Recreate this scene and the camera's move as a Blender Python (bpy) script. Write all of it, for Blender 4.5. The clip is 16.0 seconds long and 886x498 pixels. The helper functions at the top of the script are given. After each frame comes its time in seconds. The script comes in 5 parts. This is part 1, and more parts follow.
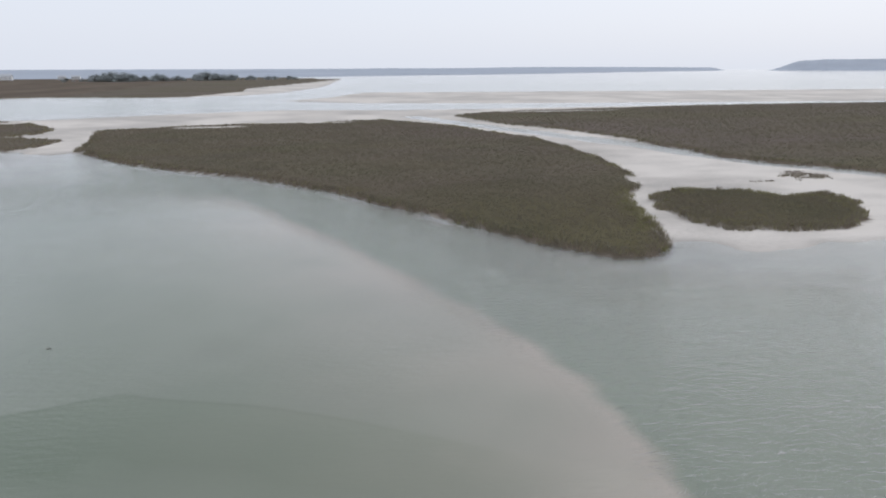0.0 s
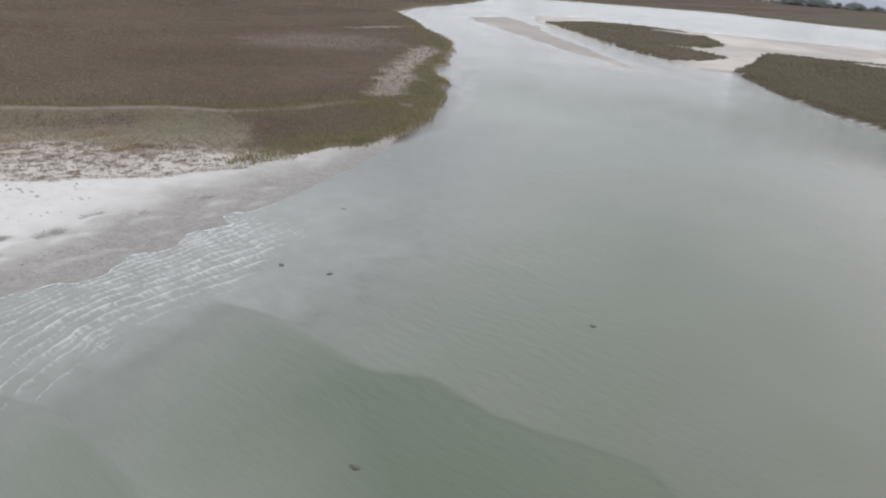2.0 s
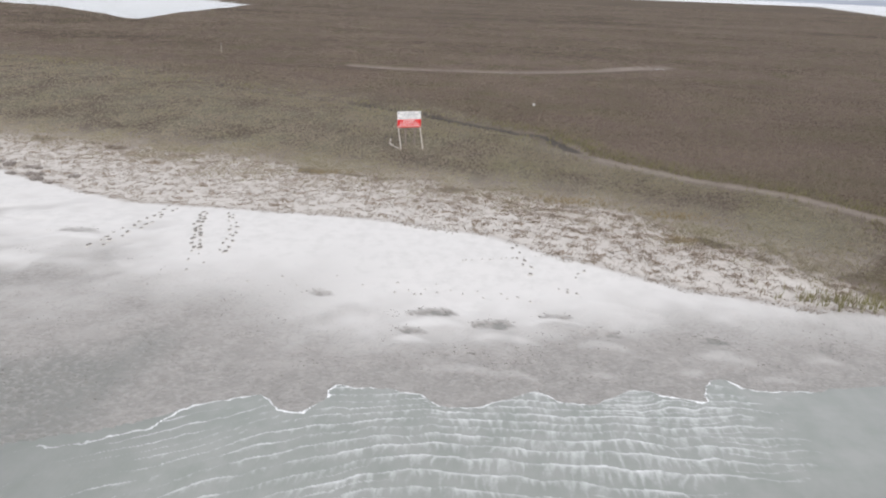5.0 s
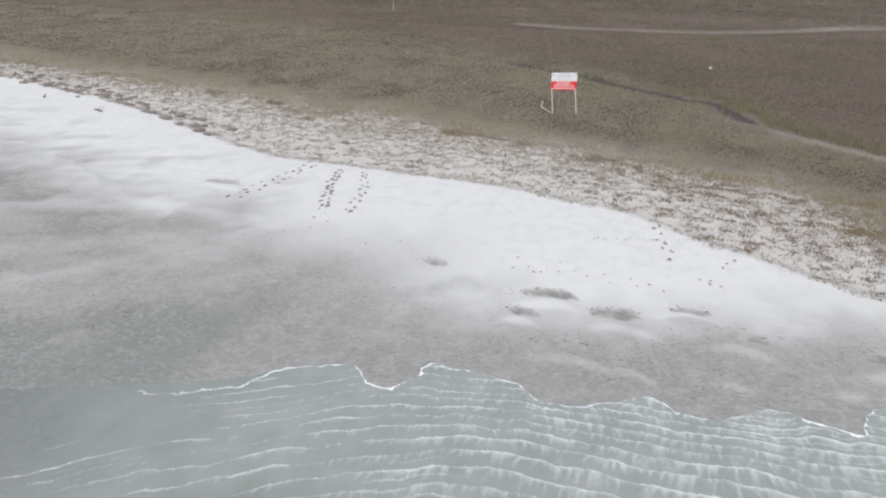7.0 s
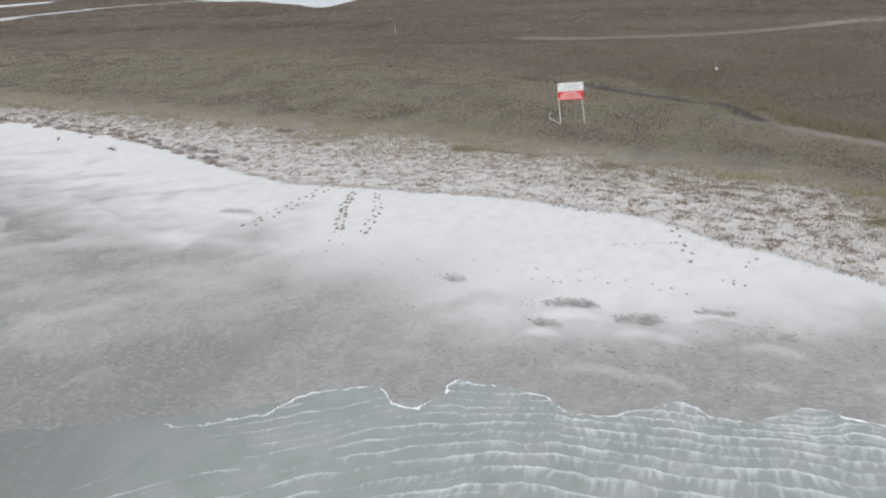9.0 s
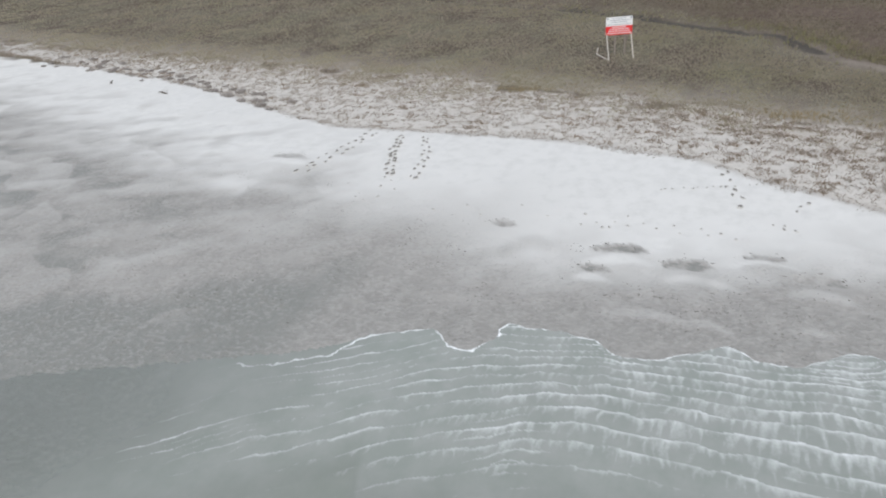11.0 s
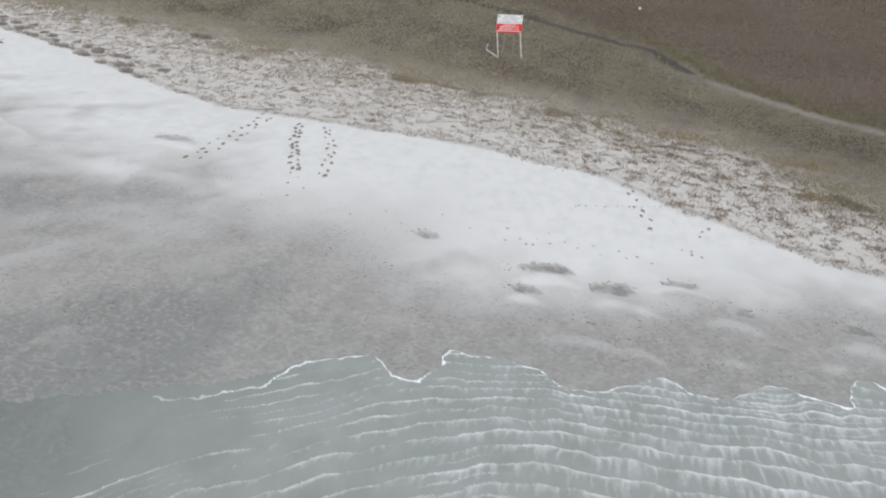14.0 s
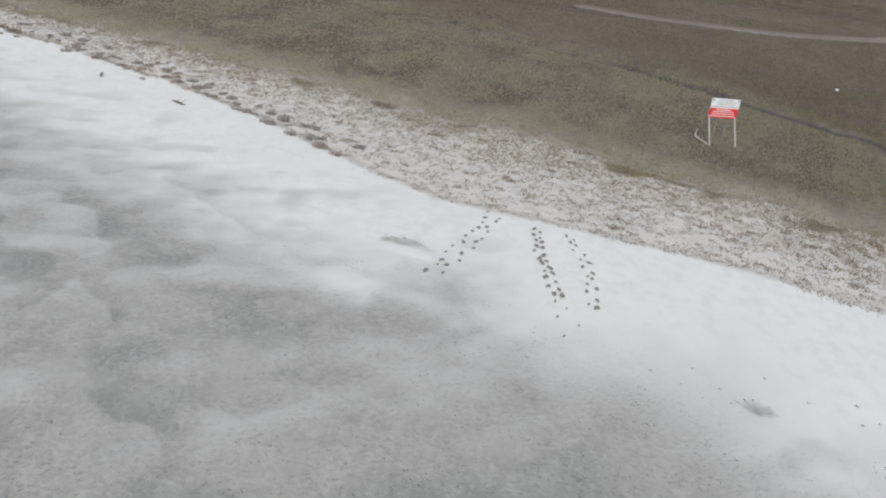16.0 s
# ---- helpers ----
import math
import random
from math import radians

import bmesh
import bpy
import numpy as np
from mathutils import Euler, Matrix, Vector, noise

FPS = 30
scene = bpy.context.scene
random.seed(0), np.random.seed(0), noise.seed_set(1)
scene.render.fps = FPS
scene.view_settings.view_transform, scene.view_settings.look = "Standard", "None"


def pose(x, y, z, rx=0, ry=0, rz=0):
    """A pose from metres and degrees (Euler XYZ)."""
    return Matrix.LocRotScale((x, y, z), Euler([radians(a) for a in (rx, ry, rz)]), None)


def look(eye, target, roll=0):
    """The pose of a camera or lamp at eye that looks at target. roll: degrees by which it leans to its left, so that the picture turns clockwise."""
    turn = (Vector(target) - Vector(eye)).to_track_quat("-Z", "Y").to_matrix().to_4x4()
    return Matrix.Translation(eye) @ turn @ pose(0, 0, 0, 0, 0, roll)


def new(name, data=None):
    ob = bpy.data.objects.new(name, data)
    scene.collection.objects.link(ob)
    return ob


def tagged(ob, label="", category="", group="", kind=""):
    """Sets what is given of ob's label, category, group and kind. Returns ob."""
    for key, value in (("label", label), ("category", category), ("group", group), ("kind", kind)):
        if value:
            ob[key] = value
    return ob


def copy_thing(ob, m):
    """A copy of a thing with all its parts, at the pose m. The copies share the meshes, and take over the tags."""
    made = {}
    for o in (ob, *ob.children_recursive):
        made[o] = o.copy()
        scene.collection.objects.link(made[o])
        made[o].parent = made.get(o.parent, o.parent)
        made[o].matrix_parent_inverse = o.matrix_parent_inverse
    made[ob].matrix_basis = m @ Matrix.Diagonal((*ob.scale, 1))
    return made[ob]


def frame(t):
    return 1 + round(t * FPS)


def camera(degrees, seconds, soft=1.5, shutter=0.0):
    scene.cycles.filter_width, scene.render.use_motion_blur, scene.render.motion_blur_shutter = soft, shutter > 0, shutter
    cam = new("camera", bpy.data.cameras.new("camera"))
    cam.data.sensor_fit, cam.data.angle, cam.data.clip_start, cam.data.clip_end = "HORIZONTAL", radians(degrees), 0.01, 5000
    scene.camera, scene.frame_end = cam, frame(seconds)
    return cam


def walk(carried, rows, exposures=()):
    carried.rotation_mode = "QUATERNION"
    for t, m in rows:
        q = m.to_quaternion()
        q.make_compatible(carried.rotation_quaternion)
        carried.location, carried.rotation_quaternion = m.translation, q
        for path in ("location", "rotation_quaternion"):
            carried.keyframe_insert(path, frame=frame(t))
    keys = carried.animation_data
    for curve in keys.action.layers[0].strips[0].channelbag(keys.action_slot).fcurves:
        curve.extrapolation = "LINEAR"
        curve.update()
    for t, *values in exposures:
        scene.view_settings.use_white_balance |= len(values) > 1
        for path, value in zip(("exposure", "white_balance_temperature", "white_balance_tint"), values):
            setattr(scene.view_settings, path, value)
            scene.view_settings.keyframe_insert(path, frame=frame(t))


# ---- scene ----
cam = camera(65.2, 16.0, soft=2.0)
PATH = [
    (0, (5.164, -12.389, 18.803), (5.593, -10.502, 18.297), -0.2),
    (0.5, (4.602, -6.996, 18.017), (4.681, -5.101, 17.385), 2.8),
    (1, (3.768, -1.788, 17.616), (3.456, 0.066, 16.935), 5.1),
    (1.5, (2.556, 2.589, 17.199), (1.852, 4.314, 16.471), 5.5),
    (2, (0.761, 7.094, 16.639), (-0.338, 8.582, 15.88), 4.7),
    (2.5, (-1.396, 11.232, 16.204), (-2.839, 12.394, 15.451), 6.4),
    (3, (-3.277, 14.437, 16.865), (-4.941, 15.209, 16.069), 8.0),
    (3.5, (-5.045, 17.577, 16.493), (-6.847, 18.002, 15.735), 7.8),
    (3.7, (-5.575, 18.682, 16.229), (-7.397, 18.977, 15.46), 7.8),
    (5.8, (-11.38, 24.75, 15.637), (-13.198, 24.428, 14.869), -0.6),
    (6, (-11.542, 24.821, 15.605), (-13.33, 24.469, 14.78), -0.5),
    (6.5, (-12.141, 25.254, 15.452), (-13.873, 24.774, 14.575), -0.0),
    (7, (-12.584, 25.381, 15.272), (-14.299, 24.766, 14.447), 0.7),
    (7.5, (-12.963, 25.585, 15.092), (-14.636, 24.9, 14.235), -1.0),
    (8, (-12.931, 25.414, 15.104), (-14.633, 24.704, 14.329), -4.5),
    (8.2, (-13.017, 25.402, 15.056), (-14.726, 24.724, 14.267), -4.1),
    (10.3, (-11.924, 24.877, 15.7), (-13.647, 24.214, 14.93), -2.7),
    (10.5, (-12.051, 25.114, 16.047), (-13.665, 24.361, 15.136), -5.9),
    (11, (-11.962, 24.993, 16.068), (-13.56, 24.244, 15.127), -5.2),
    (11.5, (-11.631, 24.925, 16.428), (-13.276, 24.28, 15.491), -3.1),
    (12, (-11.463, 24.453, 16.72), (-13.139, 23.867, 15.799), -0.7),
    (12.5, (-11.56, 24.174, 16.926), (-13.278, 23.712, 16.011), 3.3),
    (13, (-11.774, 23.243, 17.096), (-13.474, 22.871, 16.111), 5.3),
    (13.5, (-12.176, 21.999, 17.287), (-13.88, 21.717, 16.278), 5.7),
    (14, (-12.786, 20.129, 17.29), (-14.482, 19.849, 16.268), 5.0),
    (14.5, (-13.659, 17.664, 17.493), (-15.323, 17.296, 16.446), 4.3),
    (15, (-14.823, 14.813, 17.329), (-16.517, 14.386, 16.354), 4.3),
    (15.5, (-16.437, 11.517, 17.336), (-18.092, 11.009, 16.334), 2.7),
    (16, (-18.123, 7.796, 17.034), (-19.828, 7.328, 16.099), 6.3),
]
walk(cam, [(t, look(eye, target, roll)) for t, eye, target, roll in PATH], exposures=[(0, -0.03, 6290, 12), (0.5, -0.06, 6350, 12), (1.0, -0.02, 6470, 13), (2.0, 0.1, 6560, 13), (2.5, 0.18, 6620, 14), (3.0, 0.23, 6680, 15), (3.5, 0.3, 6780, 15), (6.0, 0.3, 6460, 12), (8.0, 0.2, 6390, 11), (10.3, 0.17, 6370, 10), (13.0, 0.14, 6370, 10), (16.0, 0.1, 6430, 10)])

# ---- sky and sun: high thin overcast ----
SUN_ELEV, SUN_ROT = 48.0, 55.0
world = bpy.data.worlds.new("overcast_sky")
scene.world = world
world.use_nodes = True
wn, wl = world.node_tree.nodes, world.node_tree.links
sky = wn.new("ShaderNodeTexSky")
sky.sky_type, sky.sun_disc = "NISHITA", False
sky.sun_elevation, sky.sun_rotation = radians(SUN_ELEV), radians(SUN_ROT)
sky.air_density, sky.dust_density, sky.ozone_density = 1.0, 4.0, 1.0
veil = wn.new("ShaderNodeMix")
veil.data_type = "RGBA"
veil.inputs["Factor"].default_value = 0.84
veil.inputs["B"].default_value = (7.0, 7.35, 7.9, 1)
wl.new(sky.outputs["Color"], veil.inputs["A"])
wl.new(veil.outputs["Result"], wn["Background"].inputs["Color"])
wn["Background"].inputs["Strength"].default_value = 0.125

sun = new("sun", bpy.data.lights.new("sun", "SUN"))
sun.data.energy, sun.data.angle, sun.data.color = 0.9, radians(50), (1.0, 0.96, 0.9)
sun.matrix_world = pose(0, 0, 60, 90 - SUN_ELEV, 0, 180 - SUN_ROT)


# ---- number helpers ----
def lattice(ix, iy, seed):
    h = (ix.astype(np.int64) * 374761393 + iy.astype(np.int64) * 668265263 + seed * 1274126177) & 0xFFFFFFFF
    h = ((h ^ (h >> 13)) * 1103515245) & 0xFFFFFFFF
    return ((h ^ (h >> 16)) & 0xFFFF) / 65535.0


def grain(x, y, size, seed=0, octaves=2):
    """Smooth noise from -1 to 1."""
    total, weight, out = 0.0, 1.0, 0.0
    for k in range(octaves):
        u, v = x / size * 2**k, y / size * 2**k
        iu, iv = np.floor(u), np.floor(v)
        fu, fv = u - iu, v - iv
        fu, fv = fu * fu * (3 - 2 * fu), fv * fv * (3 - 2 * fv)
        a, b = lattice(iu, iv, seed + k), lattice(iu + 1, iv, seed + k)
        c, d = lattice(iu, iv + 1, seed + k), lattice(iu + 1, iv + 1, seed + k)
        out = out + weight * ((a + (b - a) * fu) * (1 - fv) + (c + (d - c) * fu) * fv)
        total, weight = total + weight, weight * 0.5
    return 2 * out / total - 1


def ramp(v, lo, hi):
    t = np.clip((v - lo) / (hi - lo), 0, 1)
    return t * t * (3 - 2 * t)


def line_distance(line, x, y):
    best = np.full(x.shape, 1e18)
    for (ax, ay), (bx, by) in zip(line[:-1], line[1:]):
        dx, dy = bx - ax, by - ay
        t = np.clip(((x - ax) * dx + (y - ay) * dy) / (dx * dx + dy * dy + 1e-9), 0, 1)
        best = np.minimum(best, (x - ax - t * dx) ** 2 + (y - ay - t * dy) ** 2)
    return np.sqrt(best)


def inside(poly, x, y):
    hit = np.zeros(x.shape, bool)
    for (ax, ay), (bx, by) in zip(poly, poly[1:] + poly[:1]):
        if ay != by:
            hit ^= ((ay > y) != (by > y)) & (x < (bx - ax) * (y - ay) / (by - ay) + ax)
    return hit


def signed(poly, x, y):
    """Metres to the outline, positive inside."""
    d = line_distance(poly + poly[:1], x, y)
    return np.where(inside(poly, x, y), d, -d)


# ---- the plan: outlines of marsh, sand and water, in metres ----
ISLE_A = [(-42.5, 167), (-28, 142), (-15.8, 128), (-1, 114.5), (11.4, 98), (18.5, 84.7), (24, 75.3), (28.7, 65), (33, 57), (38, 50.5), (41.3, 49.7), (45.4, 53.7), (49, 64), (51, 71), (56, 83.5), (63.5, 91.4), (67, 107.8), (70.5, 127), (71.2, 143), (71.5, 167), (66, 188), (60, 213), (51, 230), (40, 247), (16, 237), (-16.5, 236), (-31, 231), (-51, 222), (-45.5, 191)]
ISLE_B = [(57.7, 79.8), (64.9, 84.1), (72.8, 81.1), (77.9, 74.9), (85.2, 76.5), (83.4, 69), (77.2, 60.6), (70.3, 55.6), (65.1, 56), (56.3, 57.5), (54.4, 62.7), (54.7, 69.9)]
ISLE_C = [(72, 262), (79, 212), (90.4, 191), (95, 162), (97.2, 138), (98.3, 117.5), (103.7, 107), (112.4, 93), (160, 60), (300, 90), (460, 220), (318, 301), (263, 305), (196, 302), (155, 292), (122, 287), (92, 281)]
ISLE_D = [(-130, 234), (-96, 201.5), (-77, 184), (-59, 171), (-55, 178), (-52.7, 193), (-67, 204), (-79, 203), (-66, 214), (-66, 233), (-84.5, 266), (-108, 278), (-127, 263)]
WEST = [(-105, -400), (-75, -75), (-69, -42), (-63, -20), (-56, -4), (-55, 8), (-54, 17), (-52.5, 23), (-49.8, 27.5), (-47.5, 34), (-45.5, 42), (-45.2, 50), (-44.4, 54), (-45.4, 60.8), (-49, 69.3), (-57, 83), (-61.5, 87), (-62, 90), (-67, 94), (-73.5, 101), (-77, 109), (-83, 116), (-90.5, 128), (-100, 140), (-124.5, 160.5), (-150, 183), (-170, 199), (-186, 230), (-199, 268), (-216, 310), (-234, 348), (-280, 396), (-330, 398), (-388, 384), (-600, 350), (-1500, 600), (-1500, -1500), (-400, -1400)]
FAR_MARSH = [(-1500, 900), (-470, 458), (-426, 509), (-372, 515), (-300, 450), (-247, 436), (-200, 486), (-158, 521), (-100, 502), (-57.5, 498), (-27, 600), (-27, 693), (30, 900), (112, 1250), (0, 1600), (-300, 2300), (-1500, 2600)]
SAND_FLAT = [(-58, 170), (-48, 159), (-41, 163), (-10, 160), (30, 110), (44, 54), (47, 55), (50.6, 53), (53, 49.5), (58, 50), (65, 49.6), (71, 50), (82, 56), (104, 70), (140, 50), (330, 80), (520, 240), (320, 303), (200, 313), (139, 309), (56, 310), (5, 324), (-40, 306), (-79, 285), (-97, 281), (-140, 285), (-150, 262), (-136, 236), (-100, 202), (-77, 186)]
SAND_BAR = [(-150, 213), (-110, 182.5), (-82.4, 162), (-54.5, 143), (-75, 162.7), (-99.5, 188), (-118, 210), (-150, 240)]
FAR_FLAT = [(40, 470), (6, 415), (51, 378), (125, 356), (328, 322), (700, 340), (1600, 500), (1600, 900), (516, 502), (326, 518), (185, 536), (69, 555)]
FAR_SAND = [(-62, 496), (-20, 520), (5, 566), (45, 720), (112, 1250), (40, 930), (-27, 700), (-30, 590)]
SHORE = [(60, -420), (14, -120), (0, -60), (-14, -25), (-21, -8), (-25.3, 1), (-26.6, 4), (-28.6, 8.8), (-29.1, 9.8), (-30.2, 11.4), (-31.2, 11.8), (-32.1, 12.8), (-32.9, 14.7), (-31.8, 15.5), (-31.8, 16.6), (-32.8, 16.9), (-33.9, 17.3), (-33.9, 18.2), (-34.1, 19.6), (-33.9, 20.8), (-33.1, 21.7), (-32.9, 22), (-33.5, 23.7), (-34.4, 25), (-34.9, 25.6), (-34.2, 26.5), (-34.3, 28), (-35.1, 29), (-35.7, 30.1), (-35.3, 30.9), (-35.2, 32.4), (-36.8, 33), (-37.1, 33.7), (-36.5, 34.2), (-36.4, 36), (-38, 42), (-40, 49), (-43, 56.5), (-46.5, 62)]
BEACH = SHORE + [(-70, 64), (-420, 60), (-420, -420)]
BELT_LOW = [(-95, -150), (-80, -80), (-72, -54), (-68.5, -40), (-66, -30), (-62.5, -20), (-58, -11), (-54.5, -3), (-54.3, 4), (-54, 11), (-53.4, 17), (-52, 23), (-49.5, 26.7), (-47.6, 31), (-46, 34.3), (-45, 40), (-44.8, 46)]
BELT_TOP = [(-102, -150), (-86, -85), (-79, -58), (-76.5, -42), (-74, -28), (-71.5, -15), (-68, 2), (-65.5, 12), (-62, 24), (-58, 32), (-53.6, 38), (-49, 42.5), (-46.5, 46)]
DITCH = [(-160, -150), (-130, -60), (-112, -22), (-102, 1.5), (-94.6, 14.5), (-86.5, 27), (-76.5, 32.3), (-70, 39.5), (-66, 47), (-61.5, 51.7), (-59.8, 60), (-59, 68)]
BELT = BELT_LOW + BELT_TOP[::-1]
GREEN = BELT_TOP[:-1] + [(-50.5, 45.5), (-55, 49.5)] + DITCH[:10][::-1]
DRY_LINE = [(-66, -70), (-57, -42), (-51, -25), (-46.5, -10), (-43.5, 0), (-41.2, 8), (-39.6, 15), (-39, 22), (-40, 30), (-41, 38), (-43, 47), (-46, 60)]
PLUME = [(-60, 118), (-17.4, 105), (-3, 97), (5.2, 77), (11.6, 62.5), (16.2, 48.5), (20.4, 34.5), (22.6, 25.5), (23, 18), (21.8, 10), (17, -8), (8, -30)]
CREEK = [(-160, -235), (-215, -255), (-260, -270), (-310, -268), (-350, -235), (-420, -200)]
LAGOON = [(-330, -225), (-314, -178), (-276, -133), (-251, -109), (-300, -118), (-420, -130), (-520, -220), (-420, -260)]
NORTH_CREEK = [(56, 262), (64, 232), (72, 205), (80, 181), (86, 163), (92, 145), (95, 128), (101, 108), (110, 92), (122, 78)]
# drowned ledges of the bed: x, y, share of the full drop
LEDGE_A = [(-32, 24.6, 0), (-29.5, 25.5, 0.2), (-25.5, 26.1, 0.45), (-22, 26.8, 0.7), (-17.1, 26.5, 1), (-14.7, 27.8, 1), (-11.2, 27.5, 1), (-8.1, 28, 0.9), (-5, 28.8, 0.8), (2, 26, 0.9), (12, 20, 0.5), (24, 12, 0)]
LEDGE_B = [(-31, 14.2, 0), (-28, 14.9, 0.35), (-23.7, 15.9, 0.55), (-20.7, 16, 0.7), (-17.5, 15.9, 0.7), (-9, 13, 0.8), (2, 10, 0.6), (16, 4, 0)]
LEDGE_C = [(-32.5, 31.5, 0), (-31, 33.3, 0.2), (-26, 35, 0.15), (-23, 37.6, 0.25), (-20, 40.2, 0.35), (-17, 41.5, 0.1)]
# shallow scour pans in the wet sand: x, y, half length, half width, depth, turn
PANS = [(-41.0, 20.5, 1.35, 0.42, 0.12, 96), (-39.0, 19.6, 0.85, 0.34, 0.10, 94), (-40.2, 23.7, 1.3, 0.5, 0.12, 96), (-40.2, 28.9, 1.3, 0.45, 0.10, 87), (-40.3, 34.0, 1.4, 0.55, 0.12, 92), (-37.0, 22.4, 1.7, 0.4, 0.05, 90), (-36.6, 25.2, 0.9, 0.3, 0.05, 72), (-38.3, 32.8, 0.9, 0.4, 0.07, 87), (-37.2, 28.4, 0.6, 0.3, 0.06, 92), (-42.0, 14.3, 0.9, 0.35, 0.09, 94), (-47.9, -2.4, 1.7, 0.42, 0.08, 96), (-40.3, 39.2, 0.8, 0.4, 0.09, 82), (-41.6, 26.6, 1.1, 0.2, 0.07, 96), (-38.2, 36.5, 1.2, 0.35, 0.07, 84)]
BANK = [(-61.5, 76), (-68, 85.5), (-74.5, 94.5), (-81, 104.5), (-87.5, 114), (-92, 122)]
BARE = [(-64.4, 79.5, 2.2, 1.0, 1.0), (-54.3, 71.5, 1.5, 0.9, 1.0), (-126, 143, 2.0, 14, 0.9), (-106, 107, 13, 19, 0.26)]
RILL = [(-144.5, -6), (-143.3, -1), (-142.6, 3), (-142.9, 9), (-144.1, 18), (-146.6, 27), (-154.5, 42), (-168, 56)]


WEEDS = [(-12.9, 21.4, 0.12), (-28.1, 30.7, 0.09), (-25.3, 31.9, 0.06), (-11.6, 37.4, 0.09), (-32.8, 40.2, 0.08)]


def belt_at(x, y):
    """Metres inside the belt of seedlings, ragged on its upper side."""
    a, b = line_distance(BELT_LOW, x, y), line_distance(BELT_TOP, x, y)
    slip = 3.4 * a / (a + b + 0.01)
    return signed(BELT, x + slip * grain(x, y, 2.2, 57, 3), y + slip * grain(x, y, 2.2, 58, 3))


def bare_at(x, y):
    out = np.zeros(x.shape)
    wob = 0.35 * grain(x, y, 3.0, 61)
    for bx, by, rx, ry, share in BARE:
        out = np.maximum(out, share * (1 - ramp(np.hypot((x - bx) / rx, (y - by) / ry) + wob, 0.6, 1.15)))
    bank = line_distance(BANK, x, y) / 3.3 + 0.9 * grain(x, y, 2.6, 62, 3)
    out = np.maximum(out, 0.9 * (1 - ramp(bank, 0.3, 1.1)))
    strip = 0.6 * (1 - ramp(line_distance(DITCH[6:10], x, y) + 1.3 * wob, 0.1, 0.85)) * (y > 30)
    return np.maximum(out, strip)


def soft(y):
    """How far the two kinds of grass mingle: little along the open ditch."""
    return 1.7 + 14 * ramp(-y, -34, -4)


def meadow_share(x, y):
    s = signed(GREEN, x, y) + 0.6 * soft(y) * grain(x, y, 8, 121, 3)
    east = line_distance(BELT_TOP, x, y) < 0.8 * soft(y)
    return np.where(east & inside(GREEN, x, y), 1.0, ramp(s, -soft(y), soft(y)))


ISLE_HOLES = [(122, 277, 30, 4.5), (-92, 262, 10, 5), (-18, 226, 13, 4), (20, 236, 10, 3), (64, 93, 3, 7), (-60, 206, 8, 3)]


def isle_hole(x, y):
    """Bare wet sand inside the islands."""
    out = np.zeros(x.shape)
    wob = 0.4 * grain(x, y, 5.0, 133, 3)
    for hx, hy, rx, ry in ISLE_HOLES:
        out = np.maximum(out, 1 - ramp(np.hypot((x - hx) / rx, (y - hy) / ry) + wob, 0.65, 1.05))
    return out


def matted(x, y, s_marsh):
    """Share of the full depth of matted stems: none in the meadow, the belt, the ditch and bare places."""
    west = inside(WEST, x, y)
    ditch = np.minimum(ramp(line_distance(DITCH[6:], x, y), 0.5, 1.6), ramp(line_distance(DITCH[2:7], x, y) + 0.7 * grain(x, y, 2.2, 114, 3), 0.5, 1.7))
    here = (1 - meadow_share(x, y)) * ditch * (1 - bare_at(x, y)) * ramp(-belt_at(x, y), 0.0, 2.5) * ramp(line_distance(RILL, x, y), 1.5, 3.0)
    return ramp(s_marsh + 0.5 * grain(x, y, 1.5, 63, 2), 0.0, 1.3) * np.where(west, here, 1.0 - isle_hole(x, y))


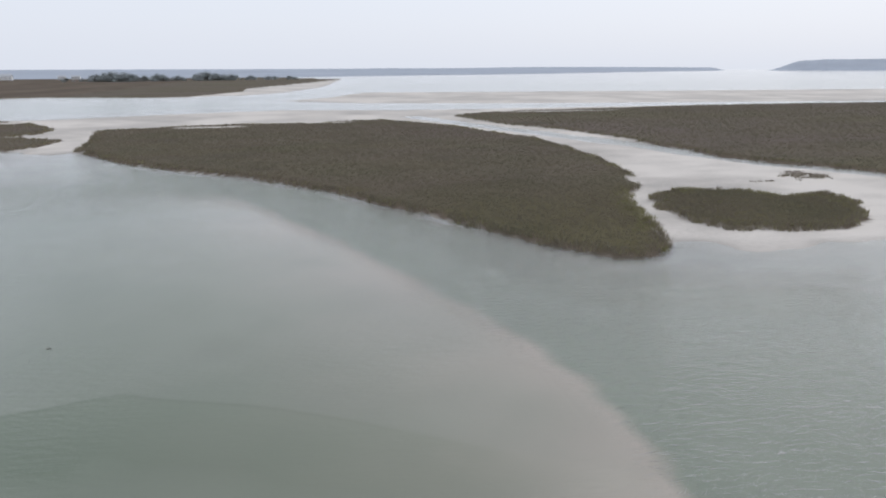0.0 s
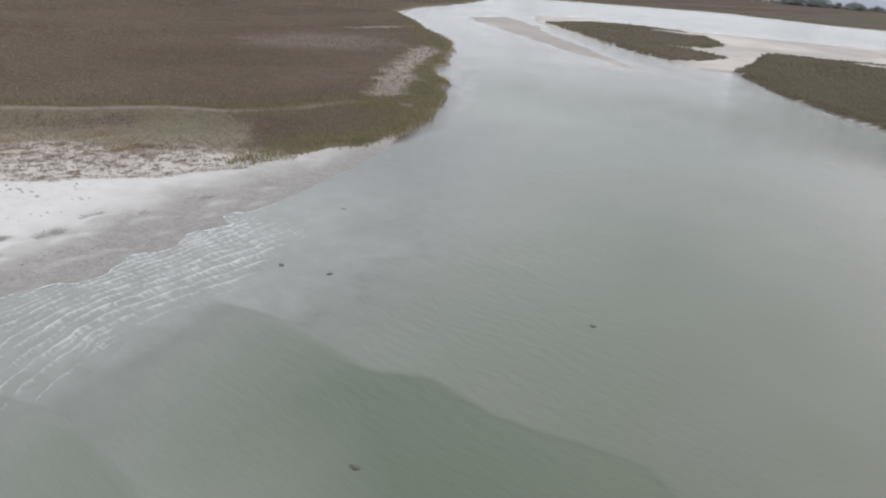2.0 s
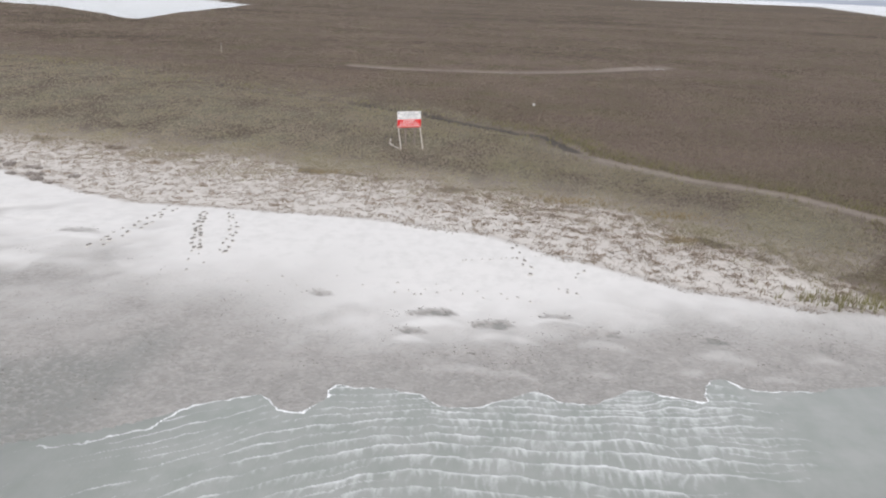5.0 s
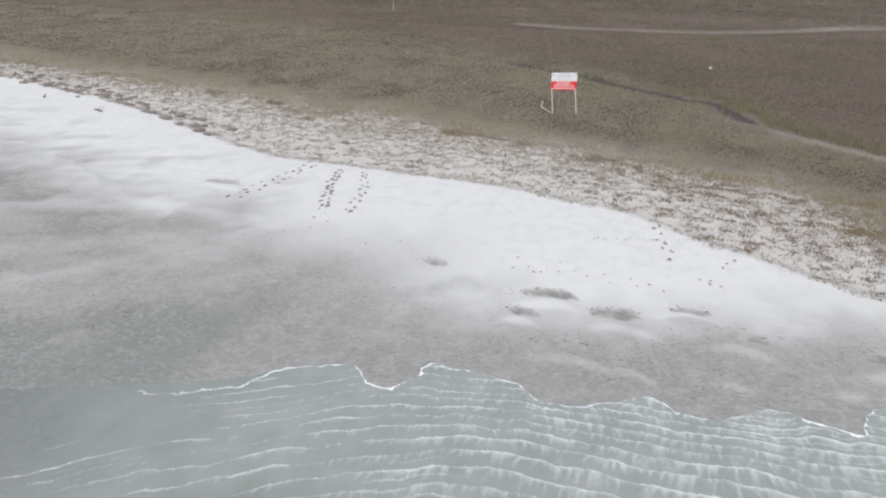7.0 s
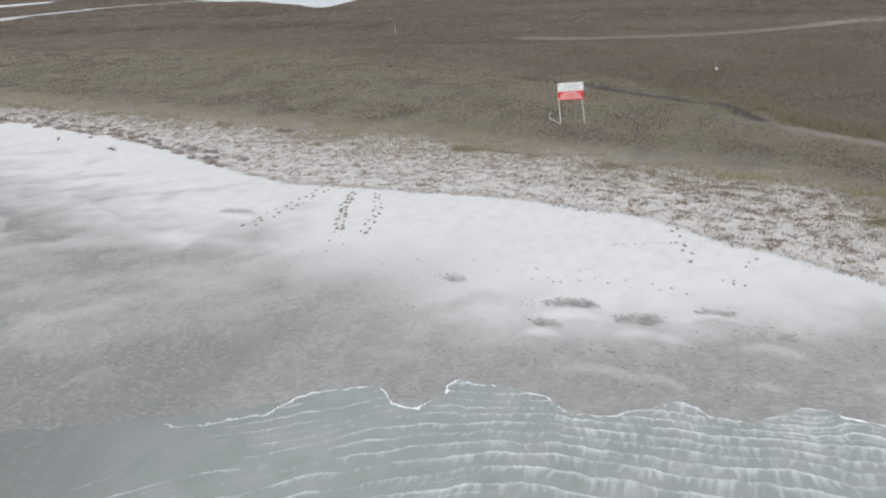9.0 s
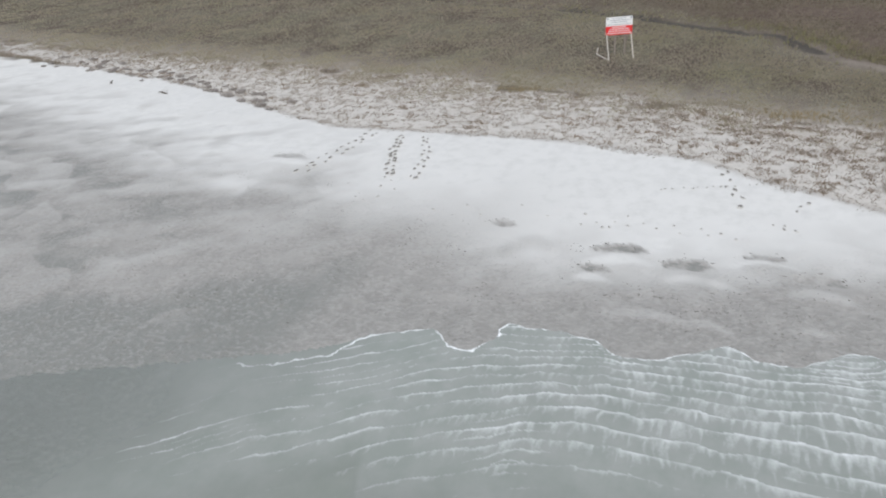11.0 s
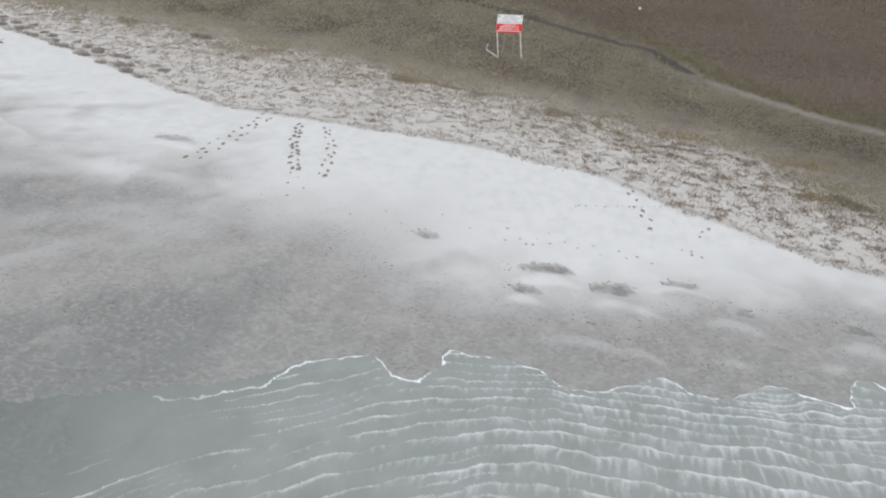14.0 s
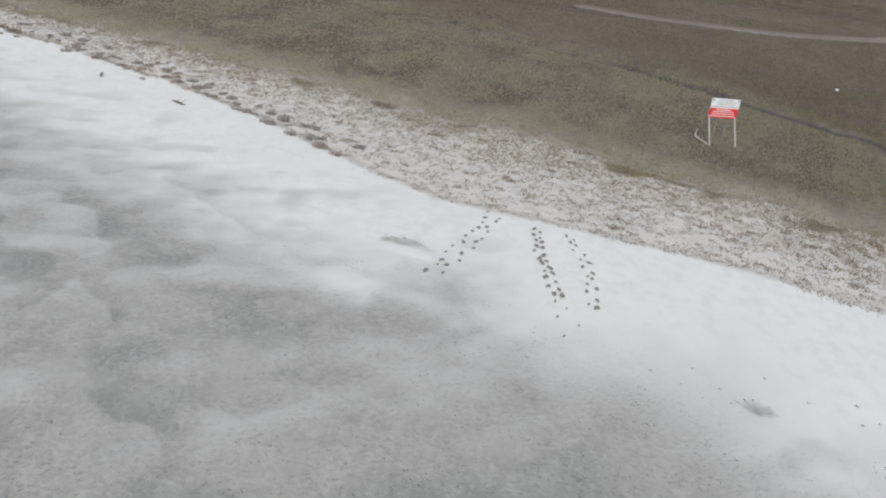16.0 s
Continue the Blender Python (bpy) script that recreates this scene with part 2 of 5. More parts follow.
def lie(x, y):
    """The lay of the land: height and the shares of wet sand (with the ditch's painted shadow), marsh soil, short turf
    and litter.
    """
    rough = ramp(np.hypot(x + 20, y - 60), 20, 120)
    jx = (0.5 + 1.2 * rough) * grain(x, y, 4.5, 3, 3)
    jy = (0.5 + 1.2 * rough) * grain(x, y, 4.5, 9, 3)
    mx, my = x + jx, y + jy
    swell = grain(x, y, 9.0, 21, 3)
    s_marsh = signed(WEST, mx, my)
    for p in (ISLE_A, ISLE_B, ISLE_C, ISLE_D, FAR_MARSH):
        s_marsh = np.maximum(s_marsh, signed(p, mx, my))
    cut = signed(LAGOON, mx, my)
    cut = np.maximum(cut, 9 + 3 * swell - line_distance(CREEK, mx, my))
    cut = np.maximum(cut, 10 - np.hypot((mx + 385) * 0.5, my + 428) * 0.5)
    s_marsh = np.minimum(s_marsh, -cut)
    foot = s_marsh + 1.1 * ramp(grain(x, y, 24, 23, 3), 0.15, 0.5) * ((x > -45) & (y > 45))
    z_marsh = -1.3 + 1.25 * ramp(foot, -7, -0.6) + 0.22 * ramp(foot, -0.6, 0.5) + 0.05 * swell * ramp(s_marsh, 0, 4)
    bx, by = mx + 0.9 * grain(x, y, 3.5, 13, 3), my + 0.9 * grain(x, y, 3.5, 14, 3)
    s_sand = signed(SAND_FLAT, bx, by)
    for p in (SAND_BAR, FAR_FLAT, FAR_SAND):
        s_sand = np.maximum(s_sand, signed(p, mx, my))
    gully = line_distance(NORTH_CREEK, mx, my)
    z_sand = np.interp(s_sand, [-60, -13, -2.5, 0, 2, 8], [-1.4, -0.42, -0.1, 0.0, 0.06, 0.10]) + 0.045 * swell + 0.03 * grain(x, y, 26, 33) - 0.4 * (1 - ramp(gully, 2.0, 5.5))
    s_beach = signed(BEACH, x + 0.3 * grain(x, y, 0.8, 17, 3), y + 0.3 * grain(x, y, 0.8, 18, 3))
    z_beach = np.interp(s_beach, [-60, -26, -12, -5, 0, 3, 8, 13, 20, 30, 45, 900], [-1.7, -1.15, -0.5, -0.2, 0, 0.11, 0.30, 0.56, 0.62, 0.36, 0.13, 0.12])
    z_bed = -1.15 + 0.18 * swell + 0.25 * grain(x, y, 40, 44)
    near = ramp(line_distance(SHORE, x, y), 40, 12)
    mat = matted(x, y, s_marsh)
    z_marsh = z_marsh + (0.36 + 0.07 * grain(x, y, 1.2, 64, 3) + 0.06 * grain(x, y, 5, 65, 2)) * mat
    z = np.maximum(np.maximum(z_marsh, z_sand), np.maximum(z_beach, z_bed))
    z = np.where(cut > -3, np.minimum(z, -0.1 * np.clip(cut, -3, 8)), z)
    kx, ky = x + 2.6 * grain(x, y, 7, 51, 3), y + 2.6 * grain(x, y, 7, 52, 3)
    pool = np.zeros(x.shape)
    for ledge, run in ((LEDGE_A, 9.0), (LEDGE_B, 9.0), (LEDGE_C, 2.0)):
        lx, ly, share = zip(*ledge)
        drop = np.interp(0.8 * x + 0.2 * kx, lx, ly) - (0.85 * y + 0.15 * ky)
        pool = np.maximum(pool, np.interp(x, lx, share, 0, 0) * ramp(drop, -0.25, 0.7) * np.exp(-np.clip(drop, 0, None) ** 2 / run**2))
    z = z - 0.72 * pool * (z < 0.02)
    z = z - 0.1 * (1 - ramp(line_distance(DITCH[2:7], mx, my), 0.5, 1.5)) * ramp(-x, 77, 82)
    z = z - 0.4 * (1 - ramp(line_distance(RILL, x, y) + 0.8 * grain(x, y, 5, 59, 2), 0.7, 1.5))
    # sand relief
    open_sand = ramp(s_beach, 0.1, 3) * (1 - ramp(-signed(BELT, x, y), 0, 2) * inside(WEST, x, y))
    hump = ramp(-y, -12, 8) * ramp(s_beach, 4, 9)
    z = z + open_sand * (0.075 * grain(x, y, 2.8, 71, 3) * (0.35 + 1.1 * hump) + 0.018 * grain(x, y, 0.8, 72))
    pit = ramp(s_beach, 0.5, 2) * ramp(-s_beach, -16 - 6 * ramp(-y, -8, 4), -7) * ramp(grain(x, y, 5, 75), -0.6, 0.1)
    z = z - 0.05 * pit * np.abs(grain(x, y, 0.5, 77, 1))
    scour, bar = np.zeros(x.shape), np.zeros(x.shape)
    for px, py, a, b, deep, turn in PANS:
        deep = max(deep, 0.085)
        c, s = math.cos(radians(turn)), math.sin(radians(turn))
        u, v = (x - px) * c + (y - py) * s, -(x - px) * s + (y - py) * c
        v = v + 0.25 * u * u / a
        # a crisp lip towards the land, a slow rise towards the water with a low bar of drier sand
        reach = np.hypot(u / (1.05 * a), v / (1.2 * b)) + 0.3 * grain(x, y, 0.6, 79, 3)
        scour = np.maximum(scour, deep * (0.8 + 0.4 * grain(x, y, 0.45, 78, 2)) * (1 - np.where(v > 0, ramp(reach, 0.72, 1.0), ramp(reach, 0.15, 1.25))))
        bar = np.maximum(bar, 1 - ramp(np.hypot(u / (1.25 * a), (v + 2.3 * b) / (1.1 * b)) + 0.35 * grain(x, y, 0.9, 80, 2), 0.3, 1.15))
    z = z - np.minimum(scour, np.clip(0.7 * z - 0.02, 0, 1)) + 0.03 * bar * (z > 0.05)
    drift = grain(0.8 * x + 0.6 * y, 0.3 * y - 0.4 * x, 3.2, 81, 4)
    dry = signed(DRY_LINE + [(-420, 60), (-420, -70)], x, y)
    wet = 1 - ramp(dry + (2.2 + 2.2 * ramp(-y, -12, 10)) * drift + 1.2 * grain(x, y, 1.1, 82, 2), -5.0 + 1.5 * ramp(y, 18, 34), 4.8 + 2.0 * ramp(y, 18, 34))
    mound = grain((-0.39 * x + 0.92 * y) / 2.6, (0.92 * x + 0.39 * y) / 1.5, 1.0, 86, 3)
    south = ramp(-y, -16, 2) * ramp(s_beach, 2, 6)
    wet = wet * (1 - south * (0.34 * ramp(mound, -0.35, 0.6)))
    wet = np.maximum(wet, 0.4 * south * ramp(-mound, -0.1, 0.6) * ramp(-dry, -13, -3))
    z = z + 0.11 * south * mound * ramp(-dry, -14, -4)
    wet = np.maximum(wet, ramp(-z, -0.03, 0.03))
    wet = wet - 0.3 * bar * (s_beach > 0.5)
    # overlapping tongues, their lit tops painted paler through wet, crisp-edged towards the land
    lit_tongue = 1.15 * grain(x, y, 6.0, 88, 3) + 0.3 * drift + dry / 11
    lit_tongue = lit_tongue - np.floor(lit_tongue)
    blown = ramp(s_beach, 1.0, 5.0) * ramp(-dry, -15, -1) * ramp(grain(x, y, 6.5, 89, 2), -0.35, 0.3) * (0.35 + 0.65 * ramp(-y, -20, 4))
    wet = wet + 0.27 * blown * (0.5 - ramp(lit_tongue, 0.0, 0.94) * (1 - ramp(lit_tongue, 0.94, 1.0)))
    z = z + 0.022 * blown * lit_tongue * (1 - ramp(lit_tongue, 0.88, 1.0))
    wet = np.maximum(wet * (s_beach > -30), np.clip(scour * 12, 0, 1.0 + 0.45 * np.clip(wet, 0, 1)))
    # saturated sand by the water, darkened further inland to imitate a window reflection
    wet = np.maximum(wet, 1.13 * ramp(-s_beach + 2.2 * grain(x, y, 3.0, 84, 3), -17.0, -4.0) * ramp(-y, -20, -7) * (s_beach > -40) * (1 - 0.22 * blown * lit_tongue))
    flatwet = 0.3 + 0.75 * grain(x, y, 18, 83, 3) + 0.35 * grain(x, 2.2 * y, 7, 90, 3) * ramp(-y, -260, -180) + 0.5 * ramp(z, 0.09, 0.0) + 0.5 * ramp(6 - gully, 0, 4) + 0.7 * ramp(signed(SAND_BAR, x, y), -1, 3)
    wet = np.where((s_beach < -2) & (s_sand > -20), np.clip(flatwet, 0, 1), wet)
    marsh = np.where(z_sand > z_marsh, ramp(s_marsh, -0.4, 0.4), ramp(s_marsh, -3.6 + 1.6 * ((x > -45) & (y > 45)), -1.6 + 0.8 * ((x > -45) & (y > 45))))
    marsh = marsh * (1 - isle_hole(x, y))
    belt = ramp(belt_at(x, y), -0.6, 0.6)
    up = line_distance(BELT_LOW, x, y) / (line_distance(BELT_LOW, x, y) + line_distance(BELT_TOP, x, y) + 0.01)
    south_sand = inside(BEACH, x, y) & ~inside(WEST, x, y)
    thick = ramp(up + 0.5 * grain(x, y, 1.0, 85, 3), 0.2, 1.05)
    marsh = marsh * (1 - belt * (0.5 - 0.3 * thick))
    belt = belt * (1 - 0.2 * thick)
    belt = np.maximum(belt, 0.5 * inside(GREEN, x, y) * ramp(-line_distance(BELT_TOP, x, y) + 2.5 * grain(x, y, 3.5, 87, 3), -9, 0.5))
    marsh = np.where(south_sand, np.minimum(marsh, belt), marsh)
    # shadow of the ditch bank, painted by pushing wet past its normal range
    wet = np.maximum(wet, 2.0 * (1 - ramp(line_distance(DITCH[2:7], mx, my) + 0.6 * grain(x, y, 2.2, 115, 3), 0.4, 1.6)) * ramp(-x, 77, 80))
    bare = bare_at(x, y) * marsh
    belt = np.maximum(belt, 0.3 * bare)
    marsh = marsh * (1 - 0.12 * bare * (y > 75))
    turf = ramp(signed(GREEN, x + 2 * jx, y + 2 * jy), -2 - 16 * ramp(-y, -32, -6), 3 + 6 * ramp(-y, -32, -6))
    depth = np.clip(-z, 0, 3)
    flat = ((s_beach < -2) & (s_sand > -20)) * 1.0
    isle = ((x > -45) & (y > 45) | (y > 165) & (x > -140)) * 1.0
    olive = isle * ramp(-y + 12 * grain(x, y, 22, 68, 3), -125, -62) * ramp(x, -5, 30) * ramp(-x, -110, -80)
    bank = np.maximum(ramp(-s_marsh + 3 * grain(x, y, 6, 66, 3), -9 + 5 * isle, -1 + isle), (1 - isle) * 0.8 * ramp(-line_distance(DITCH[3:], x, y) + 1.5 * grain(x, y, 4, 67, 3), -6, -1.5)) * np.where(isle + (y > 30) + (x > -100) > 0, 1.0, 0.0)
    return z, wet, marsh, turf, belt, depth, s_marsh, s_beach, flat, mat, isle, bank, olive


def sheet(name, xs, ys, z_of, fields):
    """A grid mesh over the given lines with float attributes."""
    gx, gy = np.meshgrid(xs, ys, indexing="ij")
    flat_x, flat_y = gx.ravel(), gy.ravel()
    zz, attrs = z_of(flat_x, flat_y)
    n, m = len(xs), len(ys)
    idx = np.arange(n * m).reshape(n, m)
    quads = np.stack([idx[:-1, :-1], idx[1:, :-1], idx[1:, 1:], idx[:-1, 1:]], -1).reshape(-1, 4)
    me = mesh_of(name, np.stack([flat_x, flat_y, zz], -1), quads)
    me.polygons.foreach_set("use_smooth", np.ones(len(quads), bool))
    for key in fields:
        me.attributes.new(key, "FLOAT", "POINT").data.foreach_set("value", attrs[key].astype(np.float32))
    return me


def mesh_of(name, verts, faces):
    me = bpy.data.meshes.new(name)
    k = faces.shape[1]
    me.vertices.add(len(verts))
    me.vertices.foreach_set("co", verts.astype(np.float32).ravel())
    me.loops.add(faces.size)
    me.loops.foreach_set("vertex_index", faces.astype(np.int32).ravel())
    me.polygons.add(len(faces))
    me.polygons.foreach_set("loop_start", np.arange(0, faces.size, k, dtype=np.int32))
    me.polygons.foreach_set("loop_total", np.full(len(faces), k, dtype=np.int32))
    me.update(calc_edges=True)
    return me


def lines_of(*spans):
    """Grid lines from (start, end, step) spans, thinning out to the horizon at both ends."""
    core = np.concatenate([np.arange(a, b, s) for a, b, s in spans])
    lo, hi = core[0], core[-1]
    out = np.geomspace(3, 4600, 46)
    return np.unique(np.round(np.concatenate([lo - out, core, hi + out]), 3))


# ---- materials ----
def material(name):
    m = bpy.data.materials.new(name)
    m.use_nodes = True
    return m, m.node_tree.nodes, m.node_tree.links, m.node_tree.nodes["Principled BSDF"]


def node(nodes, kind, **values):
    n = nodes.new("ShaderNode" + kind)
    for key, value in values.items():
        n.inputs[key].default_value = value
    return n


def mixed(nodes, links, factor, a, b):
    n = nodes.new("ShaderNodeMix")
    n.data_type = "RGBA"
    for socket, value in (("Factor", factor), ("A", a), ("B", b)):
        if isinstance(value, bpy.types.NodeSocket):
            links.new(value, n.inputs[socket])
        else:
            n.inputs[socket].default_value = value if socket == "Factor" else (*value, 1)
    return n.outputs["Result"]


def maths(nodes, links, op, a, b=0.0, c=0.0):
    n = nodes.new("ShaderNodeMath")
    n.operation = op
    for k, value in enumerate((a, b, c)):
        if isinstance(value, bpy.types.NodeSocket):
            links.new(value, n.inputs[k])
        else:
            n.inputs[k].default_value = value
    return n.outputs[0]


def speckle(nodes, links, scale, detail=4.0, rough=0.6, stretch=None):
    tc = nodes.new("ShaderNodeTexCoord")
    n = node(nodes, "TexNoise", Scale=scale, Detail=detail, Roughness=rough)
    if stretch:
        mp = nodes.new("ShaderNodeMapping")
        mp.inputs["Scale"].default_value, mp.inputs["Rotation"].default_value = stretch[0], (0, 0, radians(stretch[1]))
        links.new(tc.outputs["Object"], mp.inputs["Vector"])
        links.new(mp.outputs["Vector"], n.inputs["Vector"])
    else:
        links.new(tc.outputs["Object"], n.inputs["Vector"])
    return n.outputs["Fac"]


def field(nodes, name):
    n = nodes.new("ShaderNodeAttribute")
    n.attribute_name = name
    return n.outputs["Fac"]


def spread(nodes, links, value, lo, hi):
    n = nodes.new("ShaderNodeMapRange")
    n.inputs["From Min"].default_value, n.inputs["From Max"].default_value = lo, hi
    links.new(value, n.inputs["Value"])
    return n.outputs["Result"]


def bumped(nodes, links, shader, height, strength, distance):
    b = node(nodes, "Bump", Strength=strength, Distance=distance)
    links.new(height, b.inputs["Height"])
    links.new(b.outputs["Normal"], shader.inputs["Normal"])


def ground_material():
    m, nodes, links, p = material("ground")
    fine, mid, wide = speckle(nodes, links, 9.0, 5), speckle(nodes, links, 1.3, 5), speckle(nodes, links, 0.12, 4)
    wet, marsh, turf, belt, depth, flat = (field(nodes, k) for k in ("wet", "marsh", "turf", "belt", "depth", "flat"))
    cells = nodes.new("ShaderNodeTexVoronoi")
    cells.inputs["Scale"].default_value, cells.inputs["Randomness"].default_value = 4.6, 1.0
    place = nodes.new("ShaderNodeTexCoord")
    warp = nodes.new("ShaderNodeVectorMath")
    warp.operation = "MULTIPLY_ADD"
    skew = node(nodes, "TexNoise", Scale=1.6, Detail=2.0)
    links.new(place.outputs["Object"], skew.inputs["Vector"])
    links.new(skew.outputs["Color"], warp.inputs[0])
    warp.inputs[1].default_value = (0.5, 0.5, 0)
    links.new(place.outputs["Object"], warp.inputs[2])
    links.new(warp.outputs[0], cells.inputs["Vector"])
    dimple = spread(nodes, links, cells.outputs["Distance"], 0.06, 0.38)
    dry_sand = mixed(nodes, links, spread(nodes, links, mid, 0.3, 0.7), (0.55, 0.545, 0.525), (0.64, 0.632, 0.612))
    wet_sand = mixed(nodes, links, spread(nodes, links, mid, 0.35, 0.7), (0.266, 0.256, 0.239), (0.366, 0.354, 0.334))
    soak = maths(nodes, links, "ADD", wet, maths(nodes, links, "MULTIPLY", maths(nodes, links, "SUBTRACT", mid, 0.5), 0.7))
    soak = spread(nodes, links, soak, 0.05, 0.95)
    sand = mixed(nodes, links, soak, dry_sand, wet_sand)
    sand = mixed(nodes, links, spread(nodes, links, wet, 0.97, 1.12), sand, mixed(nodes, links, mid, (0.20, 0.205, 0.19), (0.265, 0.265, 0.25)))
    ragged = maths(nodes, links, "MULTIPLY", maths(nodes, links, "SUBTRACT", maths(nodes, links, "ADD", mid, maths(nodes, links, "MULTIPLY", fine, 0.7)), 0.85), 1.5)
    sump = spread(nodes, links, maths(nodes, links, "ADD", wet, ragged), 1.15, 1.8)
    sand = mixed(nodes, links, maths(nodes, links, "MULTIPLY", sump, 0.4), sand, (0.19, 0.163, 0.132))
    patchy = maths(nodes, links, "MULTIPLY", soak, spread(nodes, links, speckle(nodes, links, 0.45, 4), 0.34, 0.56))
    hollow = maths(nodes, links, "MULTIPLY", maths(nodes, links, "SUBTRACT", 1.0, dimple), patchy)
    sand = mixed(nodes, links, maths(nodes, links, "MULTIPLY", hollow, 0.3), sand, (0.20, 0.19, 0.172))
    # ploughed-up flecks of paler sand all over the wet part
    crumbs = speckle(nodes, links, 5.6, 3.5, 0.6, ((1.0, 0.7, 1), 20))
    churned = maths(nodes, links, "MULTIPLY", spread(nodes, links, soak, 0.25, 0.75), spread(nodes, links, speckle(nodes, links, 0.32, 3), 0.25, 0.5))
    flecks = maths(nodes, links, "MULTIPLY", spread(nodes, links, crumbs, 0.5, 0.62), churned)
    sand = mixed(nodes, links, maths(nodes, links, "MULTIPLY", flecks, 0.33), sand, (0.42, 0.41, 0.39))
    sand = mixed(nodes, links, maths(nodes, links, "MULTIPLY", maths(nodes, links, "MULTIPLY", spread(nodes, links, crumbs, 0.46, 0.36), churned), 0.22), sand, (0.215, 0.205, 0.188))
    silty = mixed(nodes, links, soak, (0.58, 0.545, 0.50), (0.35, 0.327, 0.30))
    sand = mixed(nodes, links, flat, sand, silty)
    under = mixed(nodes, links, spread(nodes, links, depth, 0.3, 1.6), sand, (0.13, 0.15, 0.10))
    mud = mixed(nodes, links, spread(nodes, links, mid, 0.3, 0.75), (0.165, 0.14, 0.12), (0.2, 0.172, 0.148))
    mud = mixed(nodes, links, spread(nodes, links, wide, 0.35, 0.65), mud, (0.215, 0.178, 0.152))
    band = speckle(nodes, links, 0.03, 5, 0.6, ((1.0, 0.35, 1), 20))
    mud = mixed(nodes, links, spread(nodes, links, band, 0.5, 0.68), mud, (0.25, 0.216, 0.188))
    mud = mixed(nodes, links, spread(nodes, links, band, 0.42, 0.33), mud, (0.16, 0.138, 0.118))
    sod = mixed(nodes, links, spread(nodes, links, mid, 0.3, 0.7), (0.122, 0.111, 0.082), (0.155, 0.14, 0.104))
    sod = mixed(nodes, links, spread(nodes, links, speckle(nodes, links, 0.16, 4, 0.6, ((0.5, 1.0, 1), 15)), 0.42, 0.56), sod, (0.1, 0.082, 0.065))
    sod = mixed(nodes, links, maths(nodes, links, "MULTIPLY", spread(nodes, links, speckle(nodes, links, 0.24, 5, 0.65), 0.52, 0.68), 0.7), sod, (0.2, 0.183, 0.13))
    mat, isle = field(nodes, "mat"), field(nodes, "isle")
    straw = speckle(nodes, links, 3.2, 5, 0.7)
    stems = mixed(nodes, links, spread(nodes, links, band, 0.38, 0.64), (0.08, 0.06, 0.048), (0.142, 0.11, 0.09))
    stems = mixed(nodes, links, spread(nodes, links, wide, 0.46, 0.66), stems, (0.1, 0.087, 0.056))
    stems = mixed(nodes, links, field(nodes, "bank"), stems, mixed(nodes, links, mid, (0.088, 0.08, 0.045), (0.125, 0.113, 0.066)))
    swathe = speckle(nodes, links, 0.022, 5, 0.6, ((0.4, 1.0, 1), -25))
    dark_stems = mixed(nodes, links, spread(nodes, links, swathe, 0.38, 0.62), (0.125, 0.102, 0.088), (0.105, 0.094, 0.06))
    dark_stems = mixed(nodes, links, spread(nodes, links, speckle(nodes, links, 0.09, 5, 0.65, ((0.35, 1.0, 1), 10)), 0.46, 0.36), dark_stems, (0.085, 0.074, 0.056))
    # island rims: olive stems, painted darker for the shadow along the waterside
    dark_stems = mixed(nodes, links, field(nodes, "bank"), dark_stems, mixed(nodes, links, mid, (0.075, 0.063, 0.042), (0.105, 0.092, 0.05)))
    dark_stems = mixed(nodes, links, field(nodes, "olive"), dark_stems, mixed(nodes, links, spread(nodes, links, swathe, 0.4, 0.6), (0.082, 0.074, 0.038), (0.108, 0.096, 0.052)))
    stems = mixed(nodes, links, isle, stems, dark_stems)
    stems = mixed(nodes, links, maths(nodes, links, "MULTIPLY", spread(nodes, links, straw, 0.5, 0.75), 0.2), stems, (0.21, 0.18, 0.14))
    stems = mixed(nodes, links, maths(nodes, links, "MULTIPLY", spread(nodes, links, straw, 0.46, 0.3), 0.22), stems, (0.06, 0.05, 0.04))
    mud = mixed(nodes, links, isle, mud, mixed(nodes, links, mid, (0.085, 0.068, 0.052), (0.15, 0.12, 0.095)))
    mud = mixed(nodes, links, mat, mud, stems)
    soil = mixed(nodes, links, turf, mud, sod)
    # the ditch's bank shadow goes into the soil colour here
    soil = mixed(nodes, links, spread(nodes, links, wet, 1.1, 1.8), soil, (0.08, 0.072, 0.064))
    litter = mixed(nodes, links, spread(nodes, links, fine, 0.35, 0.65), (0.37, 0.33, 0.285), (0.5, 0.455, 0.4))
    soil = mixed(nodes, links, belt, soil, litter)
    tangle = speckle(nodes, links, 2.6, 5, 0.75, ((1.0, 0.6, 1), 20))
    soil = mixed(nodes, links, maths(nodes, links, "MULTIPLY", spread(nodes, links, tangle, 0.5, 0.36), 0.38), soil, (0.07, 0.06, 0.045))
    soil = mixed(nodes, links, maths(nodes, links, "MULTIPLY", spread(nodes, links, tangle, 0.54, 0.7), maths(nodes, links, "MULTIPLY", turf, 0.3)), soil, (0.27, 0.245, 0.19))
    colour = mixed(nodes, links, marsh, under, soil)
    links.new(colour, p.inputs["Base Color"])
    rough = maths(nodes, links, "SUBTRACT", 0.95, maths(nodes, links, "MULTIPLY", soak, 0.45))
    links.new(maths(nodes, links, "MAXIMUM", rough, marsh), p.inputs["Roughness"])
    p.inputs["Specular IOR Level"].default_value = 0.06
    relief = maths(nodes, links, "ADD", maths(nodes, links, "MULTIPLY", mid, 0.6), maths(nodes, links, "MULTIPLY", fine, 0.35))
    relief = maths(nodes, links, "SUBTRACT", relief, maths(nodes, links, "MULTIPLY", hollow, 1.3))
